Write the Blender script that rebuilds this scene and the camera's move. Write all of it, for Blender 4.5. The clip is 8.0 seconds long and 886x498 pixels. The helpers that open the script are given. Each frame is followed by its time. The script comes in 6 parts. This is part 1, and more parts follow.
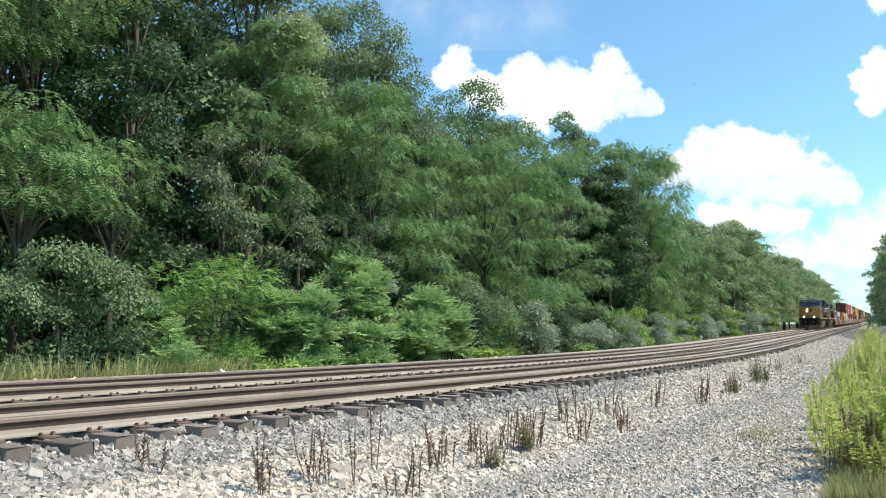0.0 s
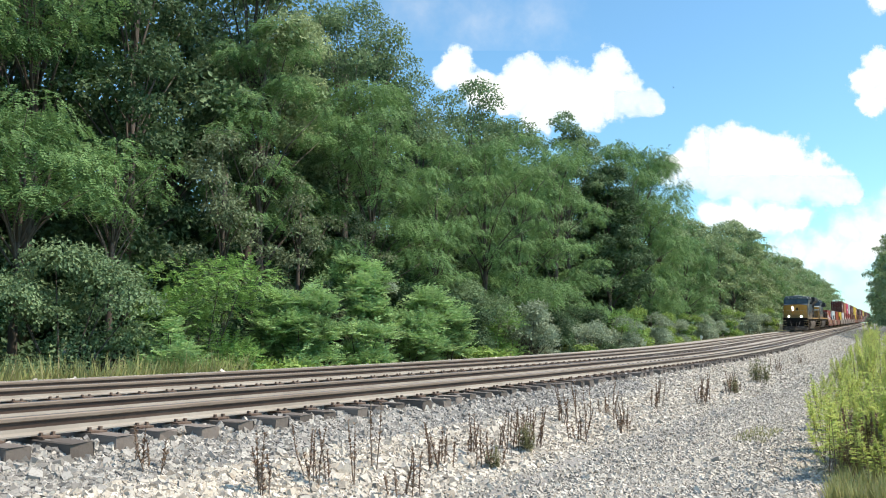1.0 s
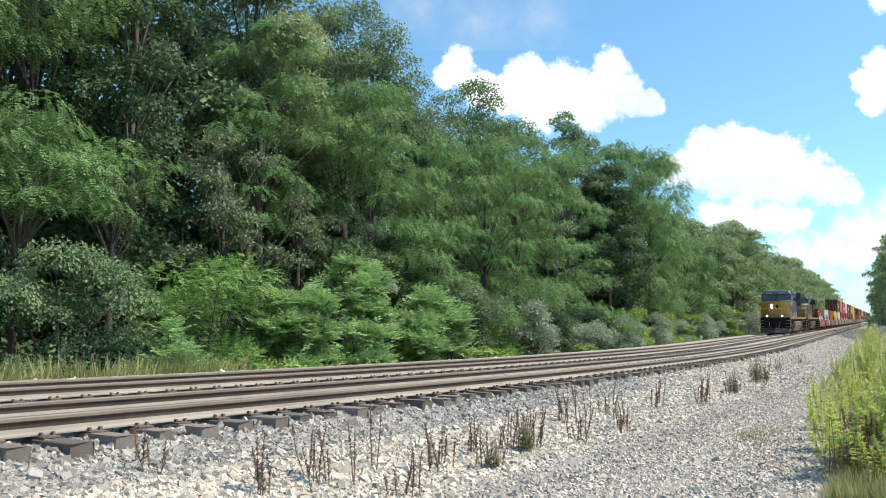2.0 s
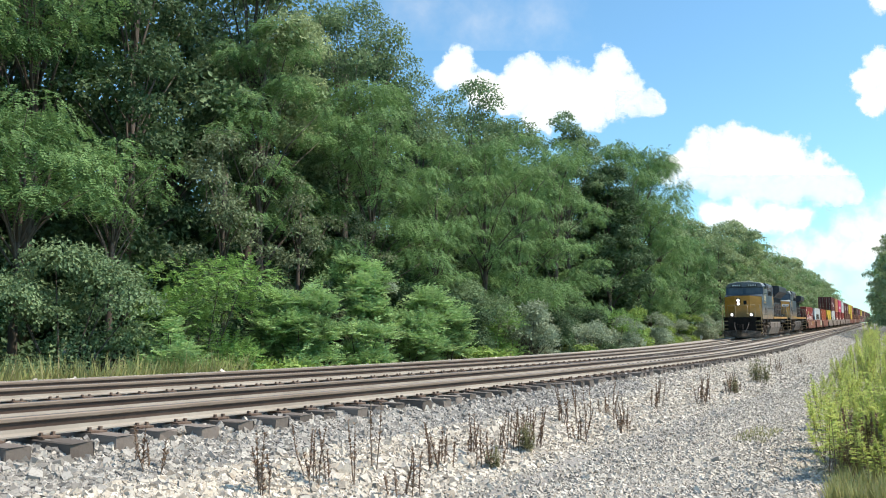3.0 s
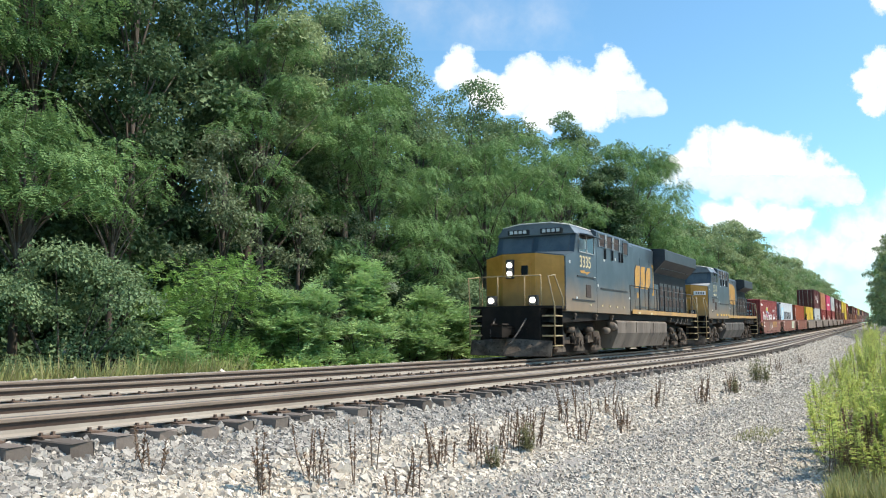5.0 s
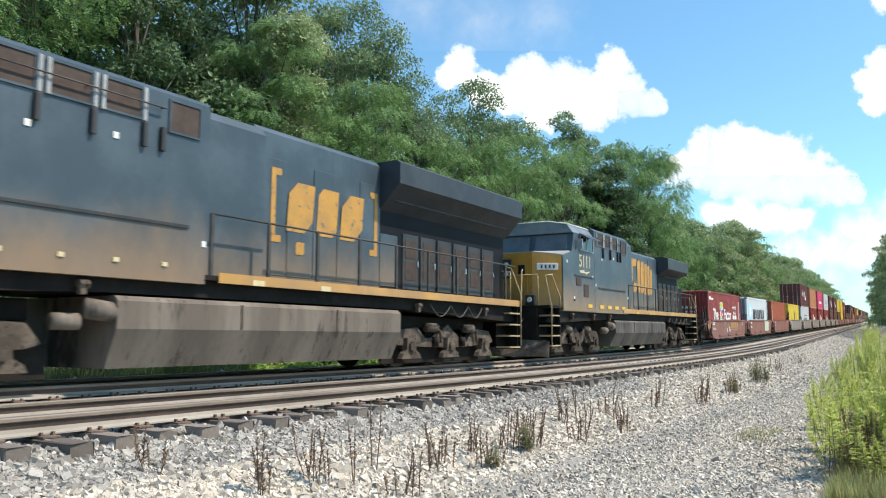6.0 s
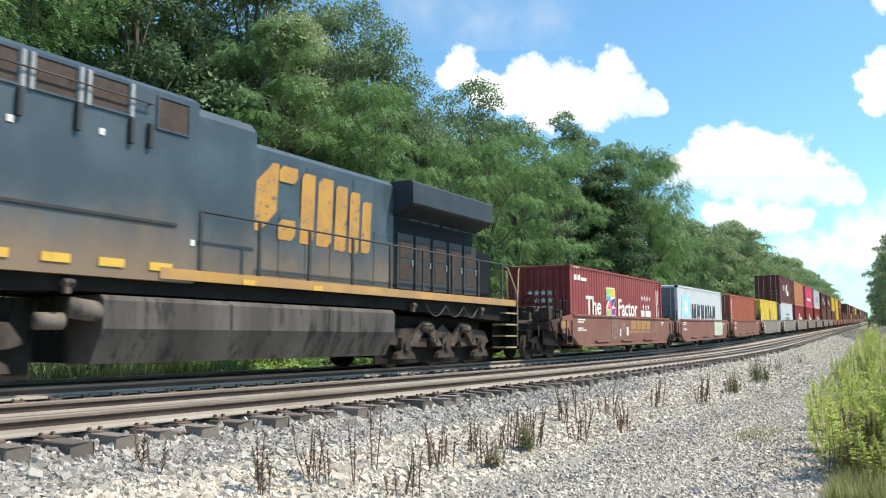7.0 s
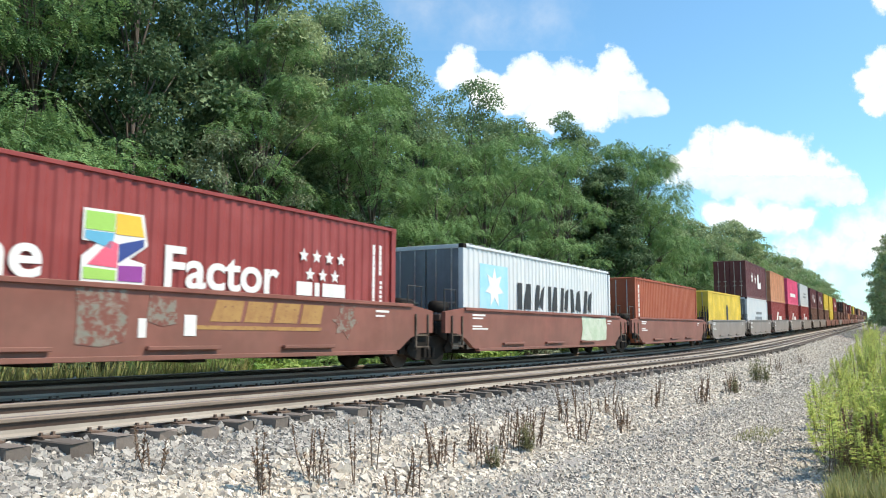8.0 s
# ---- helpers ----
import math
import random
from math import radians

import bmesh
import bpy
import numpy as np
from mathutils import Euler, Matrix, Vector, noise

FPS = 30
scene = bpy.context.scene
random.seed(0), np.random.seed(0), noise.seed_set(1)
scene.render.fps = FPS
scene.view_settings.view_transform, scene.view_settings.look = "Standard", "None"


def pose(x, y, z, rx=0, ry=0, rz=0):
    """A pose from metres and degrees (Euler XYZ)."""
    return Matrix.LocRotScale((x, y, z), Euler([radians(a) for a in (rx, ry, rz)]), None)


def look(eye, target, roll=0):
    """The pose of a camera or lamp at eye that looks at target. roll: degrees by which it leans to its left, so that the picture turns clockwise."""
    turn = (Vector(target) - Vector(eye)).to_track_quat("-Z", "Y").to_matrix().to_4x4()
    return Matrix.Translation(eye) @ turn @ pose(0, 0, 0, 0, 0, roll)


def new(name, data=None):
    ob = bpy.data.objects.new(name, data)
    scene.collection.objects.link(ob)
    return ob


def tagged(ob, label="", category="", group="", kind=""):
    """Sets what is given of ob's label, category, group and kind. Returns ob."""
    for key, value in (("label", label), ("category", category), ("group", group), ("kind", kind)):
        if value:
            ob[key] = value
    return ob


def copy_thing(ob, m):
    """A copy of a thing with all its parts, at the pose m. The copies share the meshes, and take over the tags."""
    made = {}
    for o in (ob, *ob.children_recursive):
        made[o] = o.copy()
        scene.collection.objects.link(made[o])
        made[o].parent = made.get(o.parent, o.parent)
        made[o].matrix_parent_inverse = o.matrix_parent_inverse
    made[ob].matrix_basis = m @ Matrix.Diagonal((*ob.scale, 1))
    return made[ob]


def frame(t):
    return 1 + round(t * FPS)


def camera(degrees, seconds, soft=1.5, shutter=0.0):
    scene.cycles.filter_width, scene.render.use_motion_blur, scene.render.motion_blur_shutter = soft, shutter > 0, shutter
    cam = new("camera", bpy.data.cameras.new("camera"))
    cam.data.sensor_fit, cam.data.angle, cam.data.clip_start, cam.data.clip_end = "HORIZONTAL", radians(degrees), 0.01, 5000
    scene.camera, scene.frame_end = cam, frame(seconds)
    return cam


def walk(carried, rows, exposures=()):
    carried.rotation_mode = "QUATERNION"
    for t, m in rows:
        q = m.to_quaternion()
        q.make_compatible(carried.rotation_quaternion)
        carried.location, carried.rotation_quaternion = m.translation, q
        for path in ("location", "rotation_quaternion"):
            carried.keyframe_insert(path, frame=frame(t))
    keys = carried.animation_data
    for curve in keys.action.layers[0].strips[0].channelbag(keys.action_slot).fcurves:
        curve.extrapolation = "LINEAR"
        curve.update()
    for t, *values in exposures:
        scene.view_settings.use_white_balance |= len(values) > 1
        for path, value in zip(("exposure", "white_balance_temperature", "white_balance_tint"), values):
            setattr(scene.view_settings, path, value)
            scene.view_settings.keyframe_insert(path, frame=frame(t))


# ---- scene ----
cam = camera(58.559, 8.0, soft=1.05, shutter=0.08)

# camera on a low tripod beside the line
EYE = Vector((0.0, 0.0, 0.7247))
YAW, PITCH, ROLL = 0.557647, 0.115121, 0.374
AIM = EYE + Vector((math.cos(YAW) * math.cos(PITCH), math.sin(YAW) * math.cos(PITCH), math.sin(PITCH)))
walk(cam, [(0.0, look(EYE, AIM, ROLL)), (8.0, look(EYE, AIM, ROLL))], [(0.0, 0.2), (8.0, 0.2)])

# ---- the line of the railway: s runs along it, l across it (towards the woods), z above the rail head
BEND, RISE, REACH = 0.00083259, 0.00043718, 60.0
NEAR_RAIL, FAR_RAIL, GAUGE = 7.1766, 11.2753, 1.505
TRAIN_LINE = FAR_RAIL + GAUGE / 2
SPEED = 23.2428


def bow(s, k):
    s = max(s, 0.0)
    return k * s * s / 2 if s < REACH else k * REACH * (s - REACH / 2)


def spot(s, l, z=0.0):
    return Vector((s, l + bow(s, BEND), z + bow(s, RISE)))


def spots(a):
    a = np.asarray(a, float).copy()
    s = np.clip(a[:, 0], 0, None)
    f = np.where(s < REACH, s * s / 2, REACH * (s - REACH / 2))
    a[:, 1] += BEND * f
    a[:, 2] += RISE * f
    return a


def rolling(s, l, length):
    """Pose of a vehicle whose x axis follows the line from s."""
    a, b = spot(s + 0.17 * length, l), spot(s + 0.83 * length, l)
    d = (b - a).normalized()
    side = Vector((0, 0, 1)).cross(d).normalized()
    up = d.cross(side)
    o = a - d * 0.17 * length
    m = Matrix((d, side, up)).transposed().to_4x4()
    m.translation = o
    return m


# ---- sun, sky, exposure
SUN_EL, SUN_AZ = radians(56), radians(-63)
TO_SUN = Vector((math.cos(SUN_AZ) * math.cos(SUN_EL), math.sin(SUN_AZ) * math.cos(SUN_EL), math.sin(SUN_EL)))
world = bpy.data.worlds.new("sky")
scene.world = world
world.use_nodes = True
wn = world.node_tree
sky = wn.nodes.new("ShaderNodeTexSky")
sky.sky_type, sky.sun_disc = "NISHITA", False
sky.sun_elevation, sky.sun_rotation = SUN_EL, math.atan2(TO_SUN.x, TO_SUN.y)
sky.air_density, sky.dust_density, sky.ozone_density = 1.0, 0.6, 1.6
clear = wn.nodes.new("ShaderNodeMix")
clear.data_type, clear.blend_type = "RGBA", "MULTIPLY"
clear.inputs[0].default_value = 1.0
clear.inputs[7].default_value = (0.98, 1.38, 1.42, 1)
wn.links.new(sky.outputs[0], clear.inputs[6])
wn.links.new(clear.outputs[2], wn.nodes["Background"].inputs[0])
wn.nodes["Background"].inputs[1].default_value = 0.135
sun = new("sun", bpy.data.lights.new("sun", "SUN"))
sun.data.energy, sun.data.angle, sun.data.color = 5.3, radians(0.55), (1.0, 0.875, 0.71)
sun.matrix_world = look(Vector((0, 0, 60)) + TO_SUN * 20, Vector((0, 0, 60)))


# ---- materials
def nodes_of(name):
    m = bpy.data.materials.new(name)
    m.use_nodes = True
    t = m.node_tree
    return m, t, t.nodes["Principled BSDF"]


def add(t, kind, **values):
    n = t.nodes.new(kind)
    for k, v in values.items():
        n.inputs[k.replace("_", " ")].default_value = v
    return n


def blend(t, fac, a, b):
    n = t.nodes.new("ShaderNodeMix")
    n.data_type = "RGBA"
    for i, v in ((0, fac), (6, a), (7, b)):
        if isinstance(v, (int, float)):
            n.inputs[i].default_value = v
        elif isinstance(v, tuple):
            n.inputs[i].default_value = (*v[:3], 1)
        else:
            t.links.new(v, n.inputs[i])
    return n.outputs[2]


def ramp(t, src, lo, hi, a=0.0, b=1.0):
    n = t.nodes.new("ShaderNodeMapRange")
    n.interpolation_type = "SMOOTHSTEP"
    t.links.new(src, n.inputs[0])
    for i, v in ((1, lo), (2, hi), (3, a), (4, b)):
        n.inputs[i].default_value = v
    return n.outputs[0]


def grain(t, scale, detail=4.0, rough=0.6, stretch=None, space="Object"):
    c = t.nodes.new("ShaderNodeTexCoord")
    n = add(t, "ShaderNodeTexNoise", Scale=scale, Detail=detail, Roughness=rough)
    src = c.outputs[space]
    if stretch:
        mp = t.nodes.new("ShaderNodeMapping")
        mp.inputs["Scale"].default_value = stretch
        t.links.new(src, mp.inputs[0])
        src = mp.outputs[0]
    t.links.new(src, n.inputs["Vector"])
    return n.outputs["Fac"]


def relief(t, bsdf, src, strength, dist):
    b = add(t, "ShaderNodeBump", Strength=strength, Distance=dist)
    t.links.new(src, b.inputs["Height"])
    t.links.new(b.outputs[0], bsdf.inputs["Normal"])


def surface(name, base, second, rough=0.7, metal=0.0, big=1.5, fine=30.0, bump=0.15, depth=0.004, worn=None, wear=0.62, stretch=None, vary=0.0):
    """Two colours mixed by coarse and fine noise, worn patches in a third, fine relief."""
    m, t, b = nodes_of(name)
    g1, g2 = grain(t, big, 5, 0.6, stretch), grain(t, fine, 3, 0.6, stretch)
    col = blend(t, ramp(t, g1, 0.35, 0.68), base, second)
    dark = tuple(c * 0.7 for c in base)
    col = blend(t, ramp(t, g2, 0.5, 0.8, 0, 0.55), col, dark)
    if worn:
        col = blend(t, ramp(t, grain(t, big * 3.1, 6, 0.7, stretch), wear, wear + 0.1), col, worn)
    if vary:
        oi = t.nodes.new("ShaderNodeObjectInfo")
        hsv = add(t, "ShaderNodeHueSaturation")
        t.links.new(ramp(t, oi.outputs["Random"], 0, 1, 1 - vary, 1 + vary), hsv.inputs["Value"])
        t.links.new(col, hsv.inputs["Color"])
        col = hsv.outputs[0]
    t.links.new(col, b.inputs["Base Color"])
    b.inputs["Roughness"].default_value, b.inputs["Metallic"].default_value = rough, metal
    relief(t, b, g2, bump, depth)
    return m


def painted(name, base, dust=(0.26, 0.19, 0.13), dust_top=2.6, amount=0.75, rough=0.45, fade=None):
    """Vehicle paint: faded in patches, rain streaks, and road dust that climbs the lower panels."""
    m, t, b = nodes_of(name)
    c = t.nodes.new("ShaderNodeTexCoord")
    sep = t.nodes.new("ShaderNodeSeparateXYZ")
    t.links.new(c.outputs["Object"], sep.inputs[0])
    fade = fade or tuple(min(1, v * 1.35 + 0.015) for v in base)
    col = blend(t, ramp(t, grain(t, 0.9, 4), 0.38, 0.7), base, fade)
    streak = grain(t, 3.0, 5, 0.65, (1.6, 1.6, 0.12))
    col = blend(t, ramp(t, streak, 0.52, 0.8, 0, 0.45), col, tuple(v * 0.55 + 0.01 for v in base))
    add1 = t.nodes.new("ShaderNodeMath")
    add1.operation = "MULTIPLY_ADD"
    t.links.new(grain(t, 0.7, 5, 0.65, (1, 1, 0.6)), add1.inputs[0])
    add1.inputs[1].default_value = -2.2
    t.links.new(sep.outputs[2], add1.inputs[2])
    film = ramp(t, add1.outputs[0], dust_top - 2.4, dust_top - 0.6, amount, 0.0)
    col = blend(t, film, col, dust)
    t.links.new(col, b.inputs["Base Color"])
    b.inputs["Roughness"].default_value = rough
    relief(t, b, grain(t, 2.5, 2), 0.06, 0.01)
    return m


def foliage(name, dark, light, dry=None, through_light=0.27):
    """Leaves: tint by leaf and by clump, some light through the blade."""
    m, t, b = nodes_of(name)
    geo = t.nodes.new("ShaderNodeNewGeometry")
    leaf = geo.outputs["Random Per Island"]
    col = blend(t, leaf, dark, light)
    # Noise also puts bright clumps and the dark of deep gaps into the colour.
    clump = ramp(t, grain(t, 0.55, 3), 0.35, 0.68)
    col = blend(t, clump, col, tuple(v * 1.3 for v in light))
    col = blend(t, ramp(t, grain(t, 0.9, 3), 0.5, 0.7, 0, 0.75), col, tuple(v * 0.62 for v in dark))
    if dry:
        col = blend(t, ramp(t, leaf, 0.9, 0.93), col, dry)
    t.links.new(col, b.inputs["Base Color"])
    b.inputs["Roughness"].default_value = 0.6
    b.inputs["Specular IOR Level"].default_value = 0.22
    tr = t.nodes.new("ShaderNodeBsdfTranslucent")
    t.links.new(blend(t, 0.5, col, tuple(min(1, v * 1.6) for v in light)), tr.inputs[0])
    mix = t.nodes.new("ShaderNodeMixShader")
    mix.inputs[0].default_value = through_light
    t.links.new(b.outputs[0], mix.inputs[1])
    t.links.new(tr.outputs[0], mix.inputs[2])
    t.links.new(mix.outputs[0], t.nodes["Material Output"].inputs[0])
    return m


def pebbles(name, tones, rough=0.9):
    """Crushed stone, each stone of its own tone."""
    m, t, b = nodes_of(name)
    geo = t.nodes.new("ShaderNodeNewGeometry")
    r = t.nodes.new("ShaderNodeValToRGB")
    t.links.new(geo.outputs["Random Per Island"], r.inputs[0])
    e = r.color_ramp.elements
    while len(e) < len(tones):
        e.new(0.5)
    for i, c in enumerate(tones):
        e[i].position, e[i].color = i / (len(tones) - 1), (*c, 1)
    col = blend(t, ramp(t, grain(t, 45, 4), 0.45, 0.75, 0, 0.5), r.outputs[0], tuple(v * 0.6 for v in tones[0]))
    t.links.new(col, b.inputs["Base Color"])
    b.inputs["Roughness"].default_value = rough
    relief(t, b, grain(t, 90, 3), 0.4, 0.003)
    return m


# Rusty web; the shadow below the rail head is put into this dark tone.
SHADED_RUST = surface("rail_shaded_rust", (0.055, 0.034, 0.025), (0.09, 0.058, 0.043), 0.8, 0.0, 1.0, 25, 0.3, 0.003)
RAIL_TOP = surface("rail_running_face", (0.34, 0.31, 0.29), (0.26, 0.22, 0.2), 0.35, 0.8, 0.8, 20, 0.05, 0.001, None, 0.6, (0.1, 1, 1))
RAIL_HEAD = surface("rail_head_rust", (0.255, 0.205, 0.165), (0.2, 0.155, 0.12), 0.7, 0.1, 0.9, 25, 0.2, 0.002, (0.12, 0.08, 0.06), 0.66)
RAIL_FOOT = surface("rail_foot_dust", (0.34, 0.305, 0.265), (0.26, 0.23, 0.195), 0.9, 0.0, 1.2, 30, 0.3, 0.004)
TIE = surface("weathered_tie", (0.105, 0.082, 0.068), (0.165, 0.14, 0.122), 0.95, 0, 2.0, 22, 0.6, 0.01, (0.06, 0.045, 0.04), 0.6, (1, 0.15, 1), 0.3)
PLATE = surface("tie_plate", (0.12, 0.075, 0.055), (0.19, 0.14, 0.11), 0.85, 0.2, 6, 60, 0.4, 0.003)
STONES = pebbles("ballast_stone", [(0.17, 0.15, 0.125), (0.50, 0.45, 0.38), (0.64, 0.585, 0.50), (0.34, 0.285, 0.22), (0.76, 0.70, 0.61), (0.29, 0.265, 0.235), (0.58, 0.515, 0.42), (0.44, 0.41, 0.37)])
DUSKSTONES = pebbles("weathered_stone", [(0.13, 0.12, 0.11), (0.31, 0.29, 0.265), (0.42, 0.395, 0.36), (0.22, 0.2, 0.175), (0.55, 0.515, 0.46), (0.27, 0.26, 0.245)])
GREYSTONES = pebbles("road_stone", [(0.225, 0.202, 0.172), (0.435, 0.395, 0.34), (0.57, 0.52, 0.45), (0.34, 0.308, 0.262), (0.70, 0.645, 0.56), (0.485, 0.445, 0.385)])
BLUE = painted("loco_blue", (0.036, 0.057, 0.076), (0.27, 0.175, 0.10), 2.6, 0.85)
# Dark blue, taken near black: the shade below the radiator wings is included.
BLUE_DARK_SHADE = painted("loco_blue_dark_shade", (0.009, 0.010, 0.013), (0.06, 0.046, 0.038), 2.5, 0.45, 0.6, (0.011, 0.012, 0.016))
YELLOW = painted("loco_yellow", (0.44, 0.215, 0.03), (0.22, 0.145, 0.085), 2.7, 0.6)
STRIPE = painted("sill_yellow", (0.56, 0.29, 0.045), (0.26, 0.17, 0.11), 2.35, 0.8)
ROOF = surface("cab_roof", (0.36, 0.37, 0.38), (0.26, 0.27, 0.28), 0.5, 0.0, 1.2, 20)
FRAME = surface("underframe_black", (0.011, 0.0095, 0.0085), (0.024, 0.019, 0.016), 0.8, 0, 2.0, 20, 0.3, 0.005, (0.065, 0.05, 0.04), 0.63)
TRUCK = surface("truck_dust", (0.062, 0.049, 0.04), (0.15, 0.12, 0.095), 0.9, 0, 3.0, 25, 0.3, 0.006, (0.02, 0.016, 0.014), 0.55)
TANK = surface("fuel_tank_dust", (0.12, 0.098, 0.082), (0.2, 0.168, 0.14), 0.85, 0, 0.7, 12, 0.15, 0.006, (0.05, 0.04, 0.034), 0.54, (1.5, 1, 0.25))
# A darker tone of the tank finish, for the second locomotive.
TANK_DARK = surface("fuel_tank_dark", (0.062, 0.053, 0.048), (0.12, 0.105, 0.095), 0.75, 0, 0.7, 12, 0.15, 0.006, (0.022, 0.019, 0.018), 0.5, (1.5, 1, 0.25))
# Grey-blue pane: the sky's reflection is put into the base colour.
WINDSCREEN = surface("sky_tone_windscreen", (0.085, 0.105, 0.12), (0.12, 0.14, 0.15), 0.18, 0, 1.5, 20, 0.02, 0.002)
WHEEL = surface("wheel_steel", (0.05, 0.038, 0.03), (0.09, 0.07, 0.058), 0.75, 0.1, 3, 30)
STEEL = surface("bright_steel", (0.55, 0.54, 0.52), (0.4, 0.38, 0.36), 0.35, 0.8, 5, 60)
RAILING = surface("handrail_paint", (0.035, 0.034, 0.033), (0.06, 0.055, 0.05), 0.6, 0, 5, 60)
RAILING_Y = surface("handrail_yellow", (0.42, 0.32, 0.18), (0.30, 0.22, 0.12), 0.6, 0, 5, 60)
GLASS = nodes_of("cab_glass")[0]
_g = GLASS.node_tree.nodes["Principled BSDF"]
_g.inputs["Base Color"].default_value = (0.012, 0.016, 0.02, 1)
_g.inputs["Roughness"].default_value = 0.06
GRILLE = surface("grille_brown", (0.05, 0.032, 0.026), (0.075, 0.05, 0.04), 0.7, 0.2, 5, 80)
WHITE = surface("white_paint", (0.78, 0.78, 0.77), (0.7, 0.69, 0.67), 0.6, 0, 4, 50, 0.05, 0.002)
CREAM = surface("cream_paint", (0.66, 0.56, 0.34), (0.6, 0.5, 0.3), 0.6, 0, 4, 50, 0.05, 0.002)
ORANGE = surface("orange_paint", (0.52, 0.27, 0.05), (0.40, 0.22, 0.06), 0.6, 0, 2, 40, 0.05, 0.002, (0.09, 0.10, 0.115), 0.56)
BLACK = surface("black_paint", (0.02, 0.02, 0.022), (0.03, 0.03, 0.032), 0.6, 0, 4, 50, 0.05, 0.002)


for dull, gloss in ((BLUE_DARK_SHADE, 0.12), (FRAME, 0.2), (WHEEL, 0.25), (TRUCK, 0.25)):
    dull.node_tree.nodes["Principled BSDF"].inputs["Specular IOR Level"].default_value = gloss


def lamp_glow(name, colour, power):
    m, t, b = nodes_of(name)
    b.inputs["Emission Color"].default_value = (*colour, 1)
    b.inputs["Emission Strength"].default_value = power
    return m


HEADLAMP = lamp_glow("headlamp_lens", (1.0, 0.93, 0.78), 30.0)
HEADLAMP_OFF = surface("lamp_lens", (0.7, 0.7, 0.68), (0.6, 0.6, 0.58), 0.2, 0, 5, 50)
BARK = surface("bark", (0.075, 0.06, 0.048), (0.12, 0.10, 0.085), 0.95, 0, 2.5, 18, 0.8, 0.03, None, 0.6, (1, 1, 0.2))
STALK = surface("dead_stalk", (0.15, 0.105, 0.08), (0.24, 0.18, 0.13), 0.95, 0, 6, 60)
STALK_GREEN = surface("green_stalk", (0.13, 0.14, 0.05), (0.16, 0.12, 0.06), 0.9, 0, 6, 60)
SEED = foliage("seed_head", (0.10, 0.062, 0.045), (0.24, 0.165, 0.115), None, 0.1)
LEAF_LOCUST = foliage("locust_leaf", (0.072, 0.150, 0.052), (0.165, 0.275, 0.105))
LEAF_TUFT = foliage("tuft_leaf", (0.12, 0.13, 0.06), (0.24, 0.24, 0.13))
# Far leaves are paler: the haze of distance is put into the colour.
LEAF_FAR_HAZE = foliage("far_haze_leaf", (0.12, 0.185, 0.085), (0.29, 0.36, 0.19))
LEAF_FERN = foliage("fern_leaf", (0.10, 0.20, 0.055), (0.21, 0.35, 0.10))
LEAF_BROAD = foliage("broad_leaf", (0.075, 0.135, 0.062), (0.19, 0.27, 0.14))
# Dark green leaves, with the shade inside the wood put into the colour.
LEAF_DARK_SHADE = foliage("dark_shade_leaf", (0.040, 0.078, 0.038), (0.088, 0.145, 0.07))
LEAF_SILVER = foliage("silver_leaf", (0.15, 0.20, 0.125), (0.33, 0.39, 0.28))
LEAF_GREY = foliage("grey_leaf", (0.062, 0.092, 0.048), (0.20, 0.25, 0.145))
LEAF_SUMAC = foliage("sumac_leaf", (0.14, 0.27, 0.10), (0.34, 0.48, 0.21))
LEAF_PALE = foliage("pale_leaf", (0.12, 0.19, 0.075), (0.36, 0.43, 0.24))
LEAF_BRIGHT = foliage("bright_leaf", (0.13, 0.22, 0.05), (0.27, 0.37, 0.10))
LEAF_WEED = foliage("weed_leaf", (0.20, 0.30, 0.075), (0.50, 0.55, 0.19), (0.52, 0.46, 0.2), 0.5)
GRASS = foliage("grass_blade", (0.15, 0.20, 0.06), (0.34, 0.34, 0.15), (0.42, 0.35, 0.2))


# ---- mesh helpers
def thing(name, label, category, group="", kind="", at=None):
    ob = new(name)
    if at is not None:
        ob.matrix_world = at
    return tagged(ob, label, category, group, kind)


def mesh_of(name, bm, material, smooth=False):
    me = bpy.data.meshes.new(name)
    bmesh.ops.recalc_face_normals(bm, faces=bm.faces[:])
    bm.to_mesh(me)
    bm.free()
    me.materials.append(material)
    if smooth:
        me.polygons.foreach_set("use_smooth", [True] * len(me.polygons))
    return me


def part(name, bm, material, parent, label="", smooth=False, at=None):
    me = bm if isinstance(bm, bpy.types.Mesh) else mesh_of(name, bm, material, smooth)
    ob = new(name, me)
    ob.parent = parent
    if at is not None:
        ob.matrix_basis = at
    return tagged(ob, label) if label else ob


def box(bm, x0, x1, y0, y1, z0, z1, bev=0.0):
    r = bmesh.ops.create_cube(bm, size=1.0)
    vs = r["verts"]
    for v in vs:
        v.co = Vector((x0 + (v.co.x + 0.5) * (x1 - x0), y0 + (v.co.y + 0.5) * (y1 - y0), z0 + (v.co.z + 0.5) * (z1 - z0)))
    if bev:
        es = list({e for v in vs for e in v.link_edges})
        bmesh.ops.bevel(bm, geom=es, offset=bev, segments=2, affect="EDGES", profile=0.5)
    return bm


def prism(bm, pts, y0, y1, axis="y"):
    """Extrude a polygon: pts are (x, z) for axis y, (y, z) for axis x, (x, y) for axis z."""
    def co(p, k):
        return {"y": (p[0], k, p[1]), "x": (k, p[0], p[1]), "z": (p[0], p[1], k)}[axis]
    a = [bm.verts.new(co(p, y0)) for p in pts]
    b = [bm.verts.new(co(p, y1)) for p in pts]
    n = len(pts)
    for i in range(n):
        bm.faces.new((a[i], a[(i + 1) % n], b[(i + 1) % n], b[i]))
    bm.faces.new(a[::-1])
    bm.faces.new(b)
    return bm


